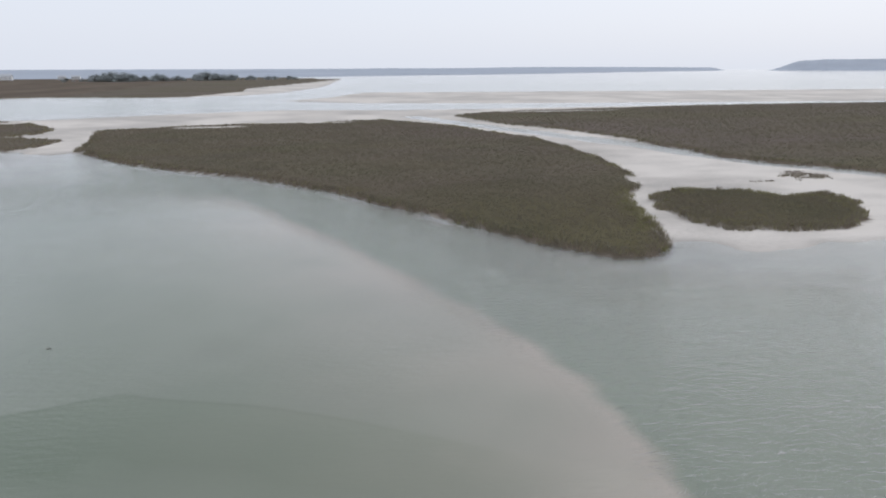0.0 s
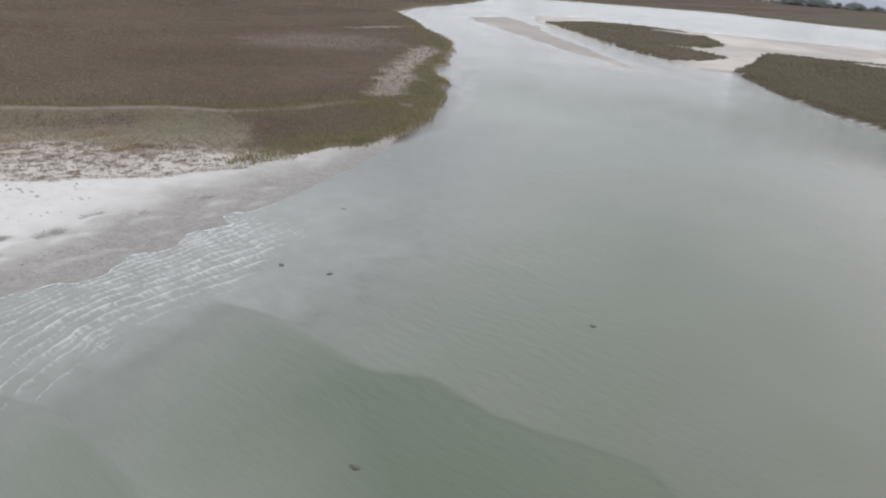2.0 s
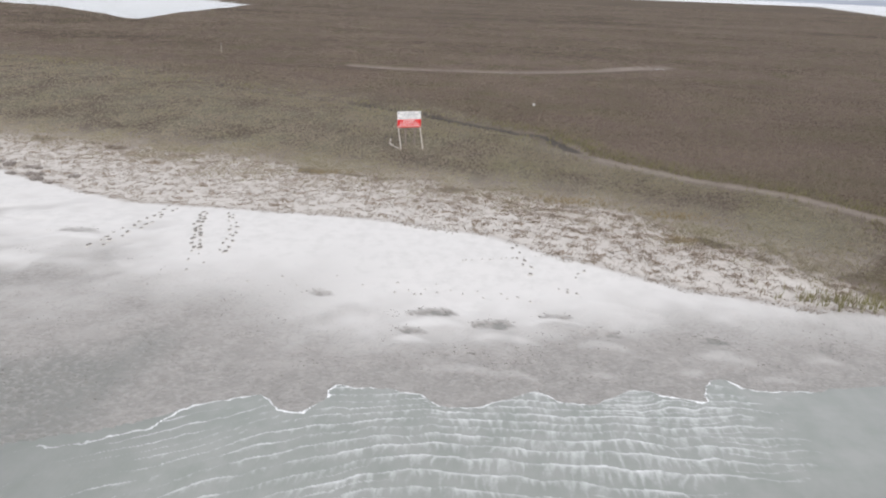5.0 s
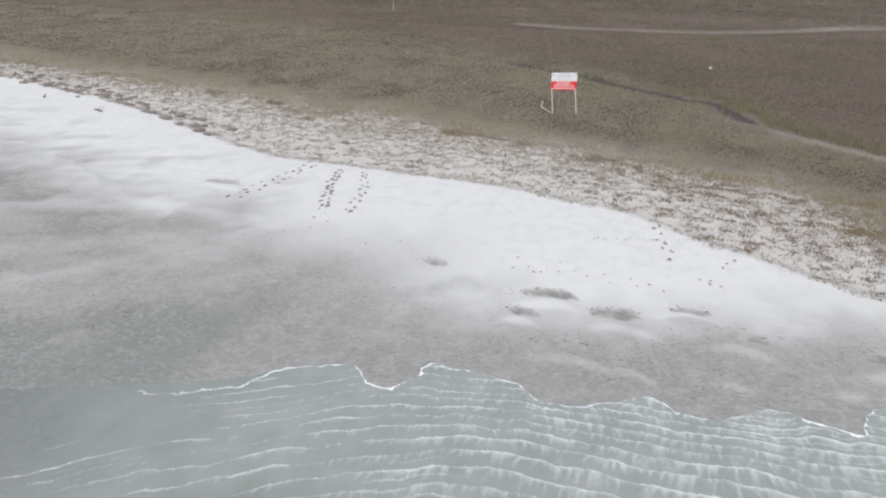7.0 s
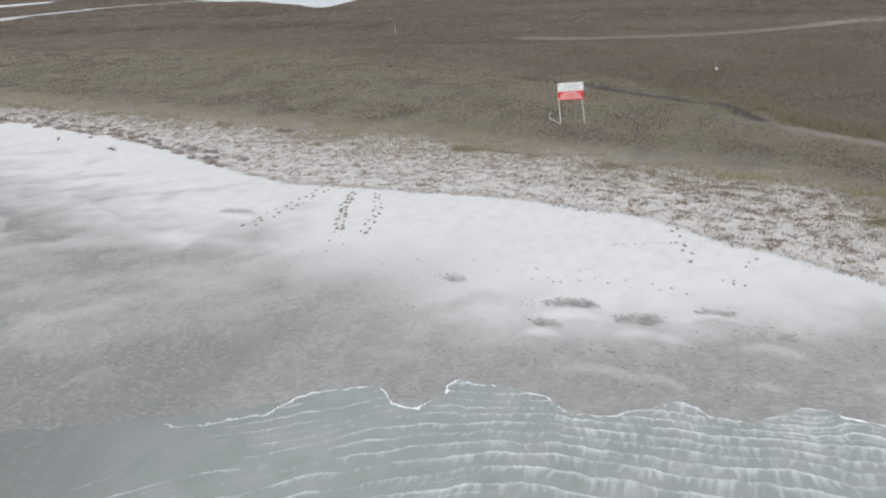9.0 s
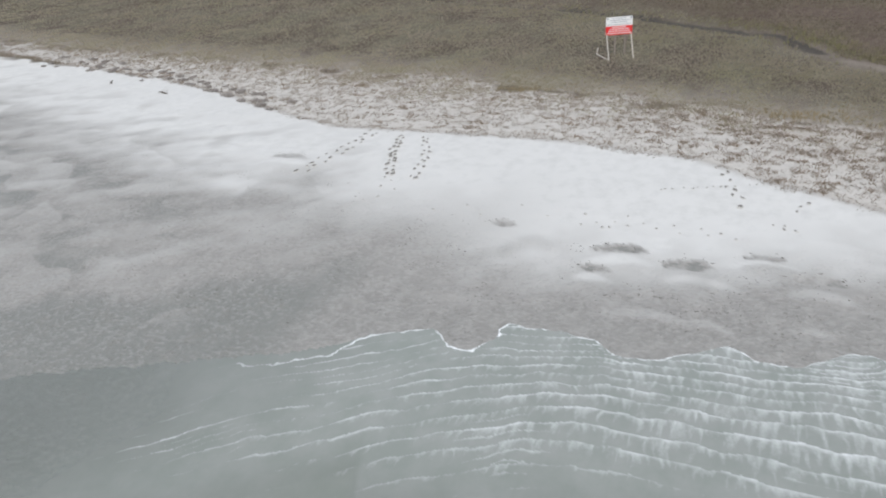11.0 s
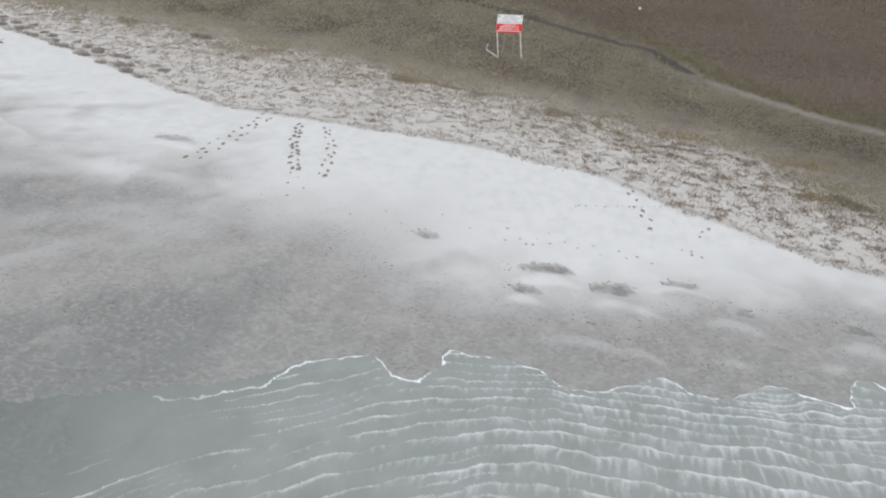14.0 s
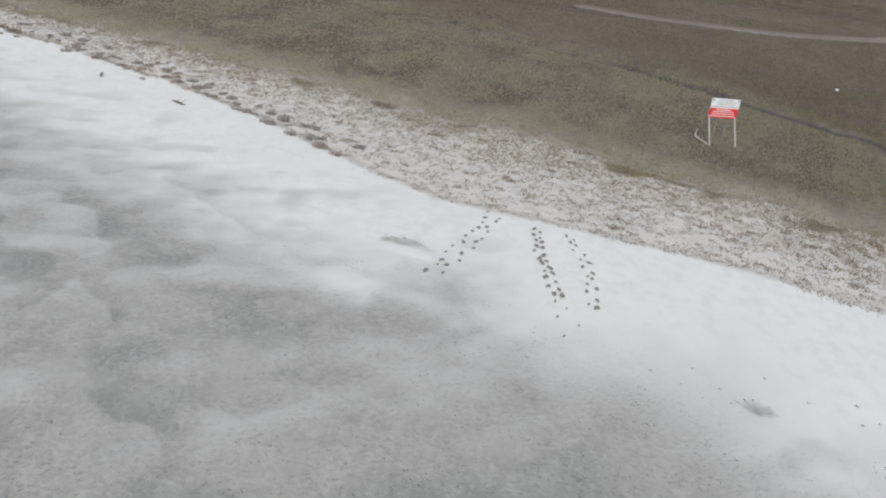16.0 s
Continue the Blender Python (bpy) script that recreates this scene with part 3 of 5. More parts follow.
    relief = maths(nodes, links, "ADD", relief, maths(nodes, links, "MULTIPLY", maths(nodes, links, "MULTIPLY", crumbs, churned), 3.2))
    relief = maths(nodes, links, "ADD", relief, maths(nodes, links, "MULTIPLY", maths(nodes, links, "MULTIPLY", straw, mat), 1.8))
    bumped(nodes, links, p, relief, 0.6, 0.06)
    return m


def water_material():
    m, nodes, links, p = material("water")
    nodes.remove(p)
    murk, plume, foam_glint, calm, deep, stirred = (field(nodes, k) for k in ("murk", "plume", "foam_glint", "calm", "deep", "stirred"))
    wide = speckle(nodes, links, 0.07, 4, 0.6, ((1.0, 0.45, 1), 30))
    silt = mixed(nodes, links, spread(nodes, links, wide, 0.3, 0.7), (0.275, 0.312, 0.258), (0.335, 0.36, 0.312))
    silt = mixed(nodes, links, spread(nodes, links, deep, 0.75, 0.15), silt, (0.32, 0.34, 0.312))
    silt = mixed(nodes, links, spread(nodes, links, deep, 0.35, 1.4), silt, (0.115, 0.15, 0.105))
    silt = mixed(nodes, links, plume, silt, (0.395, 0.352, 0.302))
    silt = mixed(nodes, links, maths(nodes, links, "MULTIPLY", stirred, 0.85), silt, mixed(nodes, links, spread(nodes, links, speckle(nodes, links, 0.6, 4), 0.35, 0.65), (0.30, 0.325, 0.298), (0.365, 0.38, 0.358)))
    body = node(nodes, "BsdfDiffuse")
    links.new(silt, body.inputs["Color"])
    clear = node(nodes, "BsdfTransparent", Color=(0.93, 0.96, 0.94, 1))
    column = nodes.new("ShaderNodeMixShader")
    links.new(murk, column.inputs[0])
    links.new(clear.outputs[0], column.inputs[1])
    links.new(body.outputs[0], column.inputs[2])
    # diffuse white for shoreline froth and for the sky glint painted on crests
    froth_glint = node(nodes, "BsdfDiffuse", Color=(0.78, 0.80, 0.80, 1))
    lace = speckle(nodes, links, 7.0, 5, 0.75)
    foamy_glint = spread(nodes, links, maths(nodes, links, "MULTIPLY", foam_glint, maths(nodes, links, "ADD", lace, 0.55)), 0.2, 0.95)
    topped = nodes.new("ShaderNodeMixShader")
    links.new(foamy_glint, topped.inputs[0])
    links.new(column.outputs[0], topped.inputs[1])
    links.new(froth_glint.outputs[0], topped.inputs[2])
    ripple = speckle(nodes, links, 2.4, 4, 0.6, ((0.4, 1.0, 1), 12))
    chop = speckle(nodes, links, 0.55, 3, 0.5, ((0.5, 1.0, 1), -14))
    height = maths(nodes, links, "ADD", maths(nodes, links, "MULTIPLY", ripple, 1.0), maths(nodes, links, "MULTIPLY", chop, 0.7))
    height = maths(nodes, links, "MULTIPLY", height, maths(nodes, links, "SUBTRACT", 1.0, maths(nodes, links, "MULTIPLY", calm, 0.94)))
    bump = node(nodes, "Bump", Strength=0.7, Distance=0.4)
    links.new(height, bump.inputs["Height"])
    gloss = node(nodes, "BsdfGlossy", Color=(1, 1, 1, 1), Roughness=0.12)
    links.new(bump.outputs["Normal"], gloss.inputs["Normal"])
    links.new(bump.outputs["Normal"], body.inputs["Normal"])
    fres = node(nodes, "Fresnel", IOR=1.33)
    links.new(bump.outputs["Normal"], fres.inputs["Normal"])
    top = nodes.new("ShaderNodeMixShader")
    links.new(fres.outputs[0], top.inputs[0])
    links.new(topped.outputs[0], top.inputs[1])
    links.new(gloss.outputs[0], top.inputs[2])
    links.new(top.outputs[0], nodes["Material Output"].inputs["Surface"])
    return m


def blade_material(name, dark, light, tint, patch=0.15):
    """Dead or living stems: each blade its own tone, drifting over the marsh."""
    m, nodes, links, p = material(name)
    geo = nodes.new("ShaderNodeNewGeometry")
    wide = speckle(nodes, links, patch, 4)
    tone = mixed(nodes, links, geo.outputs["Random Per Island"], dark, light)
    links.new(mixed(nodes, links, spread(nodes, links, wide, 0.42, 0.68), tone, tint), p.inputs["Base Color"])
    p.inputs["Roughness"].default_value = 0.9
    p.inputs["Specular IOR Level"].default_value = 0.1
    return m


def plain_material(name, colour, rough=0.7, scale=6.0, vary=0.25, metal=0.0):
    m, nodes, links, p = material(name)
    worn = tuple(c * (1 - vary) for c in colour)
    grit = speckle(nodes, links, scale, 5)
    links.new(mixed(nodes, links, spread(nodes, links, grit, 0.3, 0.7), worn, colour), p.inputs["Base Color"])
    p.inputs["Roughness"].default_value, p.inputs["Metallic"].default_value = rough, metal
    bumped(nodes, links, p, grit, 0.3, 0.01)
    return m


GROUND, WATER = ground_material(), water_material()
BROWN_GRASS = blade_material("brown_cordgrass", (0.26, 0.216, 0.174), (0.302, 0.253, 0.205), (0.225, 0.195, 0.145), 0.045)
OLIVE_GRASS = blade_material("olive_marsh_grass", (0.198, 0.179, 0.108), (0.319, 0.286, 0.176), (0.275, 0.261, 0.13))
ISLE_GRASS = blade_material("island_cordgrass", (0.222, 0.19, 0.144), (0.256, 0.217, 0.165), (0.2, 0.185, 0.13), 0.05)
TURF_GRASS = blade_material("short_salt_meadow", (0.348, 0.305, 0.242), (0.383, 0.337, 0.267), (0.342, 0.316, 0.22))
REED = blade_material("edge_reeds", (0.20, 0.183, 0.105), (0.33, 0.30, 0.17), (0.28, 0.265, 0.13), 0.3)
RUSH = blade_material("dark_meadow_rush", (0.305, 0.275, 0.201), (0.358, 0.323, 0.237), (0.307, 0.284, 0.194))
KHAKI = blade_material("khaki_grass", (0.33, 0.299, 0.226), (0.413, 0.38, 0.288), (0.363, 0.336, 0.226), 0.3)
RUST_GRASS = blade_material("rusty_grass", (0.324, 0.264, 0.164), (0.414, 0.342, 0.215), (0.35, 0.283, 0.179))
FRINGE = blade_material("fringe_plants", (0.275, 0.24, 0.207), (0.402, 0.359, 0.311), (0.32, 0.276, 0.228), 0.4)
CLUMP = blade_material("brown_clump_plants", (0.25, 0.205, 0.165), (0.36, 0.3, 0.245), (0.3, 0.235, 0.175), 0.4)
SHRUB = blade_material("salt_shrub", (0.319, 0.293, 0.275), (0.479, 0.443, 0.417), (0.381, 0.355, 0.328), 0.5)
# soles of the footprints: damp sand, with the shadow inside them painted in
DAMP_SHADED = plain_material("damp_shaded_sand", (0.25, 0.235, 0.215), 0.9, 8, 0.35)
# clods, and pockmarks drawn as low bits with the holes' shade in the colour
CLOD_POCK = plain_material("dark_clods_and_pocks", (0.14, 0.128, 0.112), 0.9, 8, 0.35)
HEAPED = plain_material("heaped_sand", (0.56, 0.545, 0.51), 0.95, 8, 0.12)
TIMBER = plain_material("weathered_timber", (0.72, 0.67, 0.60), 0.85, 9, 0.35)
POST_WOOD = plain_material("brown_post_timber", (0.33, 0.28, 0.24), 0.9, 9, 0.3)
OLD_WOOD = plain_material("grey_driftwood", (0.20, 0.175, 0.15), 0.9, 9, 0.4)
SIGN_WHITE = plain_material("white_sign_paint", (0.93, 0.93, 0.92), 0.5, 3, 0.08)
SIGN_RED = plain_material("red_sign_paint", (0.88, 0.035, 0.035), 0.5, 3, 0.12)
SIGN_INK = plain_material("grey_lettering", (0.30, 0.33, 0.37), 0.6, 3, 0.1)
# evergreen leaves, paled and blued in their colour to stand for distance haze
HAZED_LEAF = blade_material("hazed_evergreen_leaf", (0.255, 0.281, 0.281), (0.365, 0.391, 0.383), (0.306, 0.332, 0.323), 0.02)
BARK = plain_material("bark", (0.11, 0.09, 0.07), 0.95, 3, 0.3)
PALE_WALL = plain_material("pale_wall", (0.74, 0.74, 0.73), 0.7, 0.3, 0.08)
ROOF = plain_material("grey_roof", (0.42, 0.43, 0.45), 0.7, 0.3, 0.15)
PANE = plain_material("dark_pane", (0.05, 0.06, 0.07), 0.15, 0.3, 0.1)
# blue-grey of the distance haze is painted into this base colour
HAZE_WOOD = plain_material("hazed_distant_wood", (0.33, 0.37, 0.43), 1.0, 0.004, 0.18)
WEED = plain_material("seaweed", (0.13, 0.13, 0.105), 0.8, 9, 0.3)
SHELL = plain_material("bleached_white", (0.78, 0.77, 0.74), 0.8, 5, 0.15)


def part(name, bm, mat, parent=None, label=""):
    me = bpy.data.meshes.new(name)
    bm.to_mesh(me)
    bm.free()
    me.materials.append(mat)
    ob = new(name, me)
    ob.parent = parent
    return tagged(ob, label)


# ---- ground and water ----
def ground_fields(x, y):
    z, wet, marsh, turf, belt, depth, _, _, flat, mat, isle, bank, olive = lie(x, y)
    return z, {"wet": wet, "marsh": marsh, "turf": turf, "belt": belt, "depth": depth, "flat": flat, "mat": mat, "isle": isle, "bank": bank, "olive": olive}


GX = lines_of((-330, -162, 2.5), (-162, -70, 0.7), (-70, -58, 0.3), (-58, -26, 0.19), (-26, -12, 0.4), (-12, 120, 1.3), (120, 330, 5))
GY = lines_of((-300, -60, 5), (-60, -26, 0.5), (-26, 44, 0.19), (44, 100, 0.6), (100, 290, 1.6), (290, 620, 5))
ground = new("ground", sheet("ground", GX, GY, ground_fields, ("wet", "marsh", "turf", "belt", "depth", "flat", "mat", "isle", "bank", "olive")))
ground.data.materials.append(GROUND)
tagged(ground, "white sand beach, tidal flats and brown marsh soil", "ground", kind="structure")

# rows of downwash ripples: the line of one crest, and how the crests count seaward from it
CREST_Y = [-6, 4, 8, 11.3, 12.9, 14.9, 17, 19.3, 21.4, 25, 30.3, 36, 44]
CREST_X = [-11, -20.5, -24.2, -26.8, -27.9, -29.3, -30.5, -31.4, -31.9, -32.1, -32.5, -33.1, -34.2]
CREST_RUN = [-4.4, -3.6, -2.9, -2.3, -1.8, -1.4, -1.0, -0.5, 0.0, 0.55, 1.15, 1.85, 2.65, 3.45, 12.95]
CREST_COUNT = [-4.0, -3.0, -2.0, -1.0, 0.0, 1.0, 2.0, 3.0, 4.0, 5.0, 6.0, 7.0, 8.0, 9.0, 19.0]
OUTER = [(-36, 50), (-31.2, 37), (-28, 26), (-25, 16), (-22.5, 6), (-20, -4)]


def water_fields(x, y):
    z, _, _, _, _, depth, s_marsh, s_beach, *_ = lie(x, y)
    bend = np.interp(y, CREST_Y, CREST_X)
    slope = np.interp(y, CREST_Y[1:], np.diff(CREST_X) / np.diff(CREST_Y))
    run = (x - bend) / np.sqrt(1 + slope**2) * (1 - 0.2 * ramp(y, 22, 33))
    run = run + 0.22 * grain(x, y, 3.2, 91, 2) + 0.2 * grain(x * 0.6, y, 1.1, 103, 2) + 0.045 * grain(x, y, 0.32, 92, 2)
    count = np.interp(run, CREST_RUN, CREST_COUNT)
    p = count - np.floor(count)
    row = np.floor(count)
    # a crest is steep towards the land and trails off seaward in streaks
    whole = 0.42 + 0.58 * ramp(grain(y + 7.3 * row, 1.7 * row, 1.6, 106, 3), -0.45, 0.4)
    crest = (1 - ramp(p, 0.02, 0.12 + 0.16 * whole)) * whole * (0.75 + 0.25 * ramp(grain(x, y, 0.3, 97, 2), -0.4, 0.3))
    streak = ramp(grain(y + 0.2 * grain(x, y, 0.8, 96, 1), 0.14 * x + 0.37 * row, 0.13, 94, 3), -0.45, 0.75)
    veil = np.exp(-2.4 * p) * (0.45 + 0.55 * streak) * (0.5 + 0.5 * whole)
    swash = np.exp(-3.0 * p) * ramp(p, 0.0, 0.08) * whole
    lesser = 2 * count + 0.5 * grain(x, y, 1.4, 110, 2)
    lesser = lesser - np.floor(lesser)
    lesser = (1 - ramp(lesser, 0.04, 0.3)) * ramp(grain(x * 0.7, y, 2.4, 111, 3), -0.25, 0.4)
    seaward = np.where(inside(OUTER + [(60, -4), (60, 50)], x, y), 1.0, -1.0) * line_distance(OUTER, x, y)
    fringe_out = 1 - ramp(seaward + 1.2 * grain(x, y, 3, 112, 2), -1.5, 2.2)
    reach = fringe_out * ramp(-x, 17, 21) * ramp(y + 2.0 * grain(x, y, 4, 108, 2) + 0.5 * (x + 30), 7, 13) * ramp(-y, -39, -32)
    spray = 0.4 + 0.6 * ramp(y + 2 * grain(x, y, 3, 113, 2), 10, 27)
    level = reach * ramp(-s_beach, 0.0, 0.7) * (0.034 * swash - 0.008)
    edge = ramp(-np.abs(s_beach - 0.02 + 0.15 * grain(x, y, 0.36, 107, 3)), -0.08, -0.01) * ramp(y, 5, 12) * ramp(-y, -39, -35)
    # white of crests and streaks stands for sky glint as well as froth
    foam_glint = reach * ramp(-s_beach, -0.1, 0.1) * np.maximum((0.6 + 0.14 * spray) * crest, np.maximum((0.26 + 0.2 * spray) * veil, 0.3 * lesser) + 0.1 * spray + 0.13 * spray * streak)
    foam_glint = np.maximum(foam_glint, edge * (0.75 + 0.45 * ramp(grain(x, y, 0.9, 95, 3), -0.3, 0.35)))
    west = np.where(inside(PLUME + [(-400, -30), (-400, 118)], x, y), 1.0, -1.0) * line_distance(PLUME, x, y)
    fade = ramp(-x, -4, 26) * ramp(y, 60, 95)
    cloudy = ramp(west + 0.7 * grain(x, y, 3, 97, 3), -0.6 - 9 * fade, 1.0 + 22 * fade) * (1 - 0.75 * fade) * np.exp(-np.clip(west, 0, None) / 13.0)
    cloudy = cloudy * (0.85 + 0.25 * grain(x, y, 7, 98, 3))
    murk = 1 - np.exp(-depth * (1.0 + 0.35 * grain(x, y, 14, 99, 3)) / 0.6)
    far = ramp(np.hypot(x, y - 40), 120, 260)
    sx = s_beach + 4.0 * grain(x, y, 6, 105, 3)
    stirred = ramp(sx, -22, -5) * (0.42 * ramp(y, -14, 0) + 0.58 * ramp(y + 3 * grain(x, y, 7, 106, 2), 3, 13)) * ramp(-y, -62, -36) * (s_beach > -30)
    stirred = stirred * (1 - 0.8 * ramp(depth, 0.45, 0.95))
    murk = np.maximum(murk, stirred * 0.8)
    calm = np.clip(0.9 * ramp(west, -1 - 14 * fade, 3 + 30 * fade) + 0.2 * ramp(grain(x, y, 22, 101, 2), -0.2, 0.5), 0, 1)
    calm = np.maximum(calm * (1 - 0.3 * far), np.maximum(0.9 * ramp(-depth, -0.45, -0.15), 0.85 * ramp(np.hypot(x, y - 30), 45, 130)))
    return level, {"murk": np.clip(murk, 0, 0.97), "plume": np.clip(cloudy, 0, 1), "foam_glint": foam_glint, "calm": calm, "deep": depth, "stirred": stirred}


WX = lines_of((-330, -60, 5), (-60, -38, 1.0), (-38, -22, 0.06), (-22, 30, 0.5), (30, 130, 2), (130, 330, 8))
WY = lines_of((-300, -20, 8), (-20, 4, 0.8), (4, 38, 0.06), (38, 130, 0.8), (130, 300, 2.5), (300, 620, 8))
water = new("water", sheet("water", WX, WY, water_fields, ("murk", "plume", "foam_glint", "calm", "deep", "stirred")))
water.data.materials.append(WATER)
tagged(water, "shallow grey-green tidal water, rippled near the beach", "water", kind="structure")


# ---- grass ----
def tufts(name, x, y, high, wide, blades, mat, label, category, lean=0.35, seed=1, loose=0.12):
    rng = np.random.default_rng(seed)
    z = lie(x, y)[0]
    n = len(x) * blades
    bx, by, bz = (np.repeat(v, blades) for v in (x, y, z))
    h = np.repeat(high, blades) * rng.uniform(0.7, 1.1, n)
    w = np.repeat(wide, blades) * rng.uniform(0.7, 1.3, n)
    spin, tip = rng.uniform(0, 2 * np.pi, n), rng.uniform(0, 2 * np.pi, n)
    out = rng.uniform(0, loose, n)
    bx, by = bx + out * np.cos(tip), by + out * np.sin(tip)
    ux, uy = np.cos(spin) * w / 2, np.sin(spin) * w / 2
    lx, ly = np.cos(tip) * h * lean * rng.uniform(0.2, 1, n), np.sin(tip) * h * lean * rng.uniform(0.2, 1, n)
    v = np.empty((n, 3, 3))
    v[:, 0] = np.stack([bx - ux, by - uy, bz - 0.04], -1)
    v[:, 1] = np.stack([bx + ux, by + uy, bz - 0.04], -1)
    v[:, 2] = np.stack([bx + lx, by + ly, bz + h], -1)
    ob = new(name, mesh_of(name, v.reshape(-1, 3), np.arange(n * 3).reshape(n, 3)))
    ob.data.materials.append(mat)
    return tagged(ob, label, category, kind="stuff")


def scatter(box, per_m2, seed, thin=None):
    """Random places in a box, thinned by a share that a function gives."""
    rng = np.random.default_rng(seed)
    x0, x1, y0, y1 = box
    n = int((x1 - x0) * (y1 - y0) * per_m2)
    x, y = rng.uniform(x0, x1, n), rng.uniform(y0, y1, n)
    keep = rng.uniform(0, 1, n) < thin(x, y)
    return x[keep], y[keep]


def away(x, y):
    return np.hypot(x + 14, y - 28)


def tall_share(x, y):
    d = away(x, y)
    jx, jy = 1.5 * grain(x, y, 4, 111), 1.5 * grain(x, y, 4, 112)
    ok = (signed(WEST, x + 0.5 * jx, y + 0.5 * jy) > 0.2) & (belt_at(x, y) < 0)
    ditch = np.minimum(ramp(line_distance(DITCH[6:], x, y), 0.4, 1.4), ramp(line_distance(DITCH[2:7], x, y) + 0.7 * grain(x, y, 2.2, 114, 3), 0.0, 1.3))
    return ok * (1 - meadow_share(x, y)) * ditch * (1 - 0.7 * bare_at(x, y)) * np.clip((55 / d) ** 1.6, 0, 1) * (0.55 + 0.45 * ramp(grain(x, y, 6, 113, 3), -0.5, 0.3))


def tall_grass():
    x, y = scatter((-135, -44, -150, 170), 16, 201, tall_share)
    d = away(x, y)
    edge = ramp(-signed(WEST, x, y), -7 - 9 * ramp(y, 55, 75), 0) * (y > 40)
    green = (edge + 0.75 * ramp(-line_distance(DITCH, x, y), -7, 0)) > np.random.default_rng(5).uniform(0.15, 1.1, len(x))
    for some, mat, name, label in ((~green, BROWN_GRASS, "cordgrass", "tall brown winter cordgrass covering the marsh"), (green, OLIVE_GRASS, "olive_cordgrass", "olive cordgrass along the creek bank and ditch")):
        tufts(name, x[some], y[some], 0.24 + 0.06 * grain(x[some], y[some], 5, 115) + 0.3 * ramp(-signed(WEST, x[some], y[some]), -2.0, -0.5) + 0.2 * ramp(-line_distance(DITCH[5:], x[some], y[some]), -7, -1.5), 0.028 + 0.0004 * d[some], 5, mat, label, "grass", seed=7, loose=0.22)
    x, y = scatter((-330, -130, -330, 330), 1.3, 202, lambda a, b: (signed(WEST, a, b) > 1) * np.clip((150 / away(a, b)) ** 1.5, 0, 1) * (1 - 0.9 * bare_at(a, b)) * ramp(line_distance(RILL, a - 1.6, b), 3.0, 4.6) * (0.35 + 0.65 * ramp(grain(a, b, 14, 118, 3), -0.4, 0.3)))
    fx, fy = scatter((-760, -330, -330, 440), 0.05, 209, lambda a, b: (signed(WEST, a, b) > 3) * (0.3 + 0.7 * ramp(grain(a, b, 40, 119, 3), -0.4, 0.3)))
    keep = lie(fx, fy)[6] > 1.0
    tufts("horizon_cordgrass", fx[keep], fy[keep], np.full(int(keep.sum()), 0.25), np.full(int(keep.sum()), 0.5), 6, BROWN_GRASS, "brown cordgrass far out on the marsh", "grass", seed=11, loose=3.0)
    ex, ey = scatter((-66, -43, 38, 95), 14, 210, lambda a, b: ramp(-np.abs(signed(WEST, a, b) - 0.3), -1.3, -0.2) * (0.25 + 0.75 * ramp(grain(a, b, 3, 120, 2), -0.3, 0.4)))
    tufts("reed_edge", ex, ey, 0.62 + 0.1 * grain(ex, ey, 3, 122), np.full(len(ex), 0.05), 4, REED, "yellow-green reeds along the marsh edge", "grass", seed=12)
    far = lie(x, y)[6] > 0.6
    x, y = x[far], y[far]
    tufts("far_cordgrass", x, y, np.full(len(x), 0.2), 0.08 + 0.0006 * away(x, y), 5, BROWN_GRASS, "brown cordgrass spreading over the distant marsh", "grass", lean=0.5, seed=8, loose=1.0)


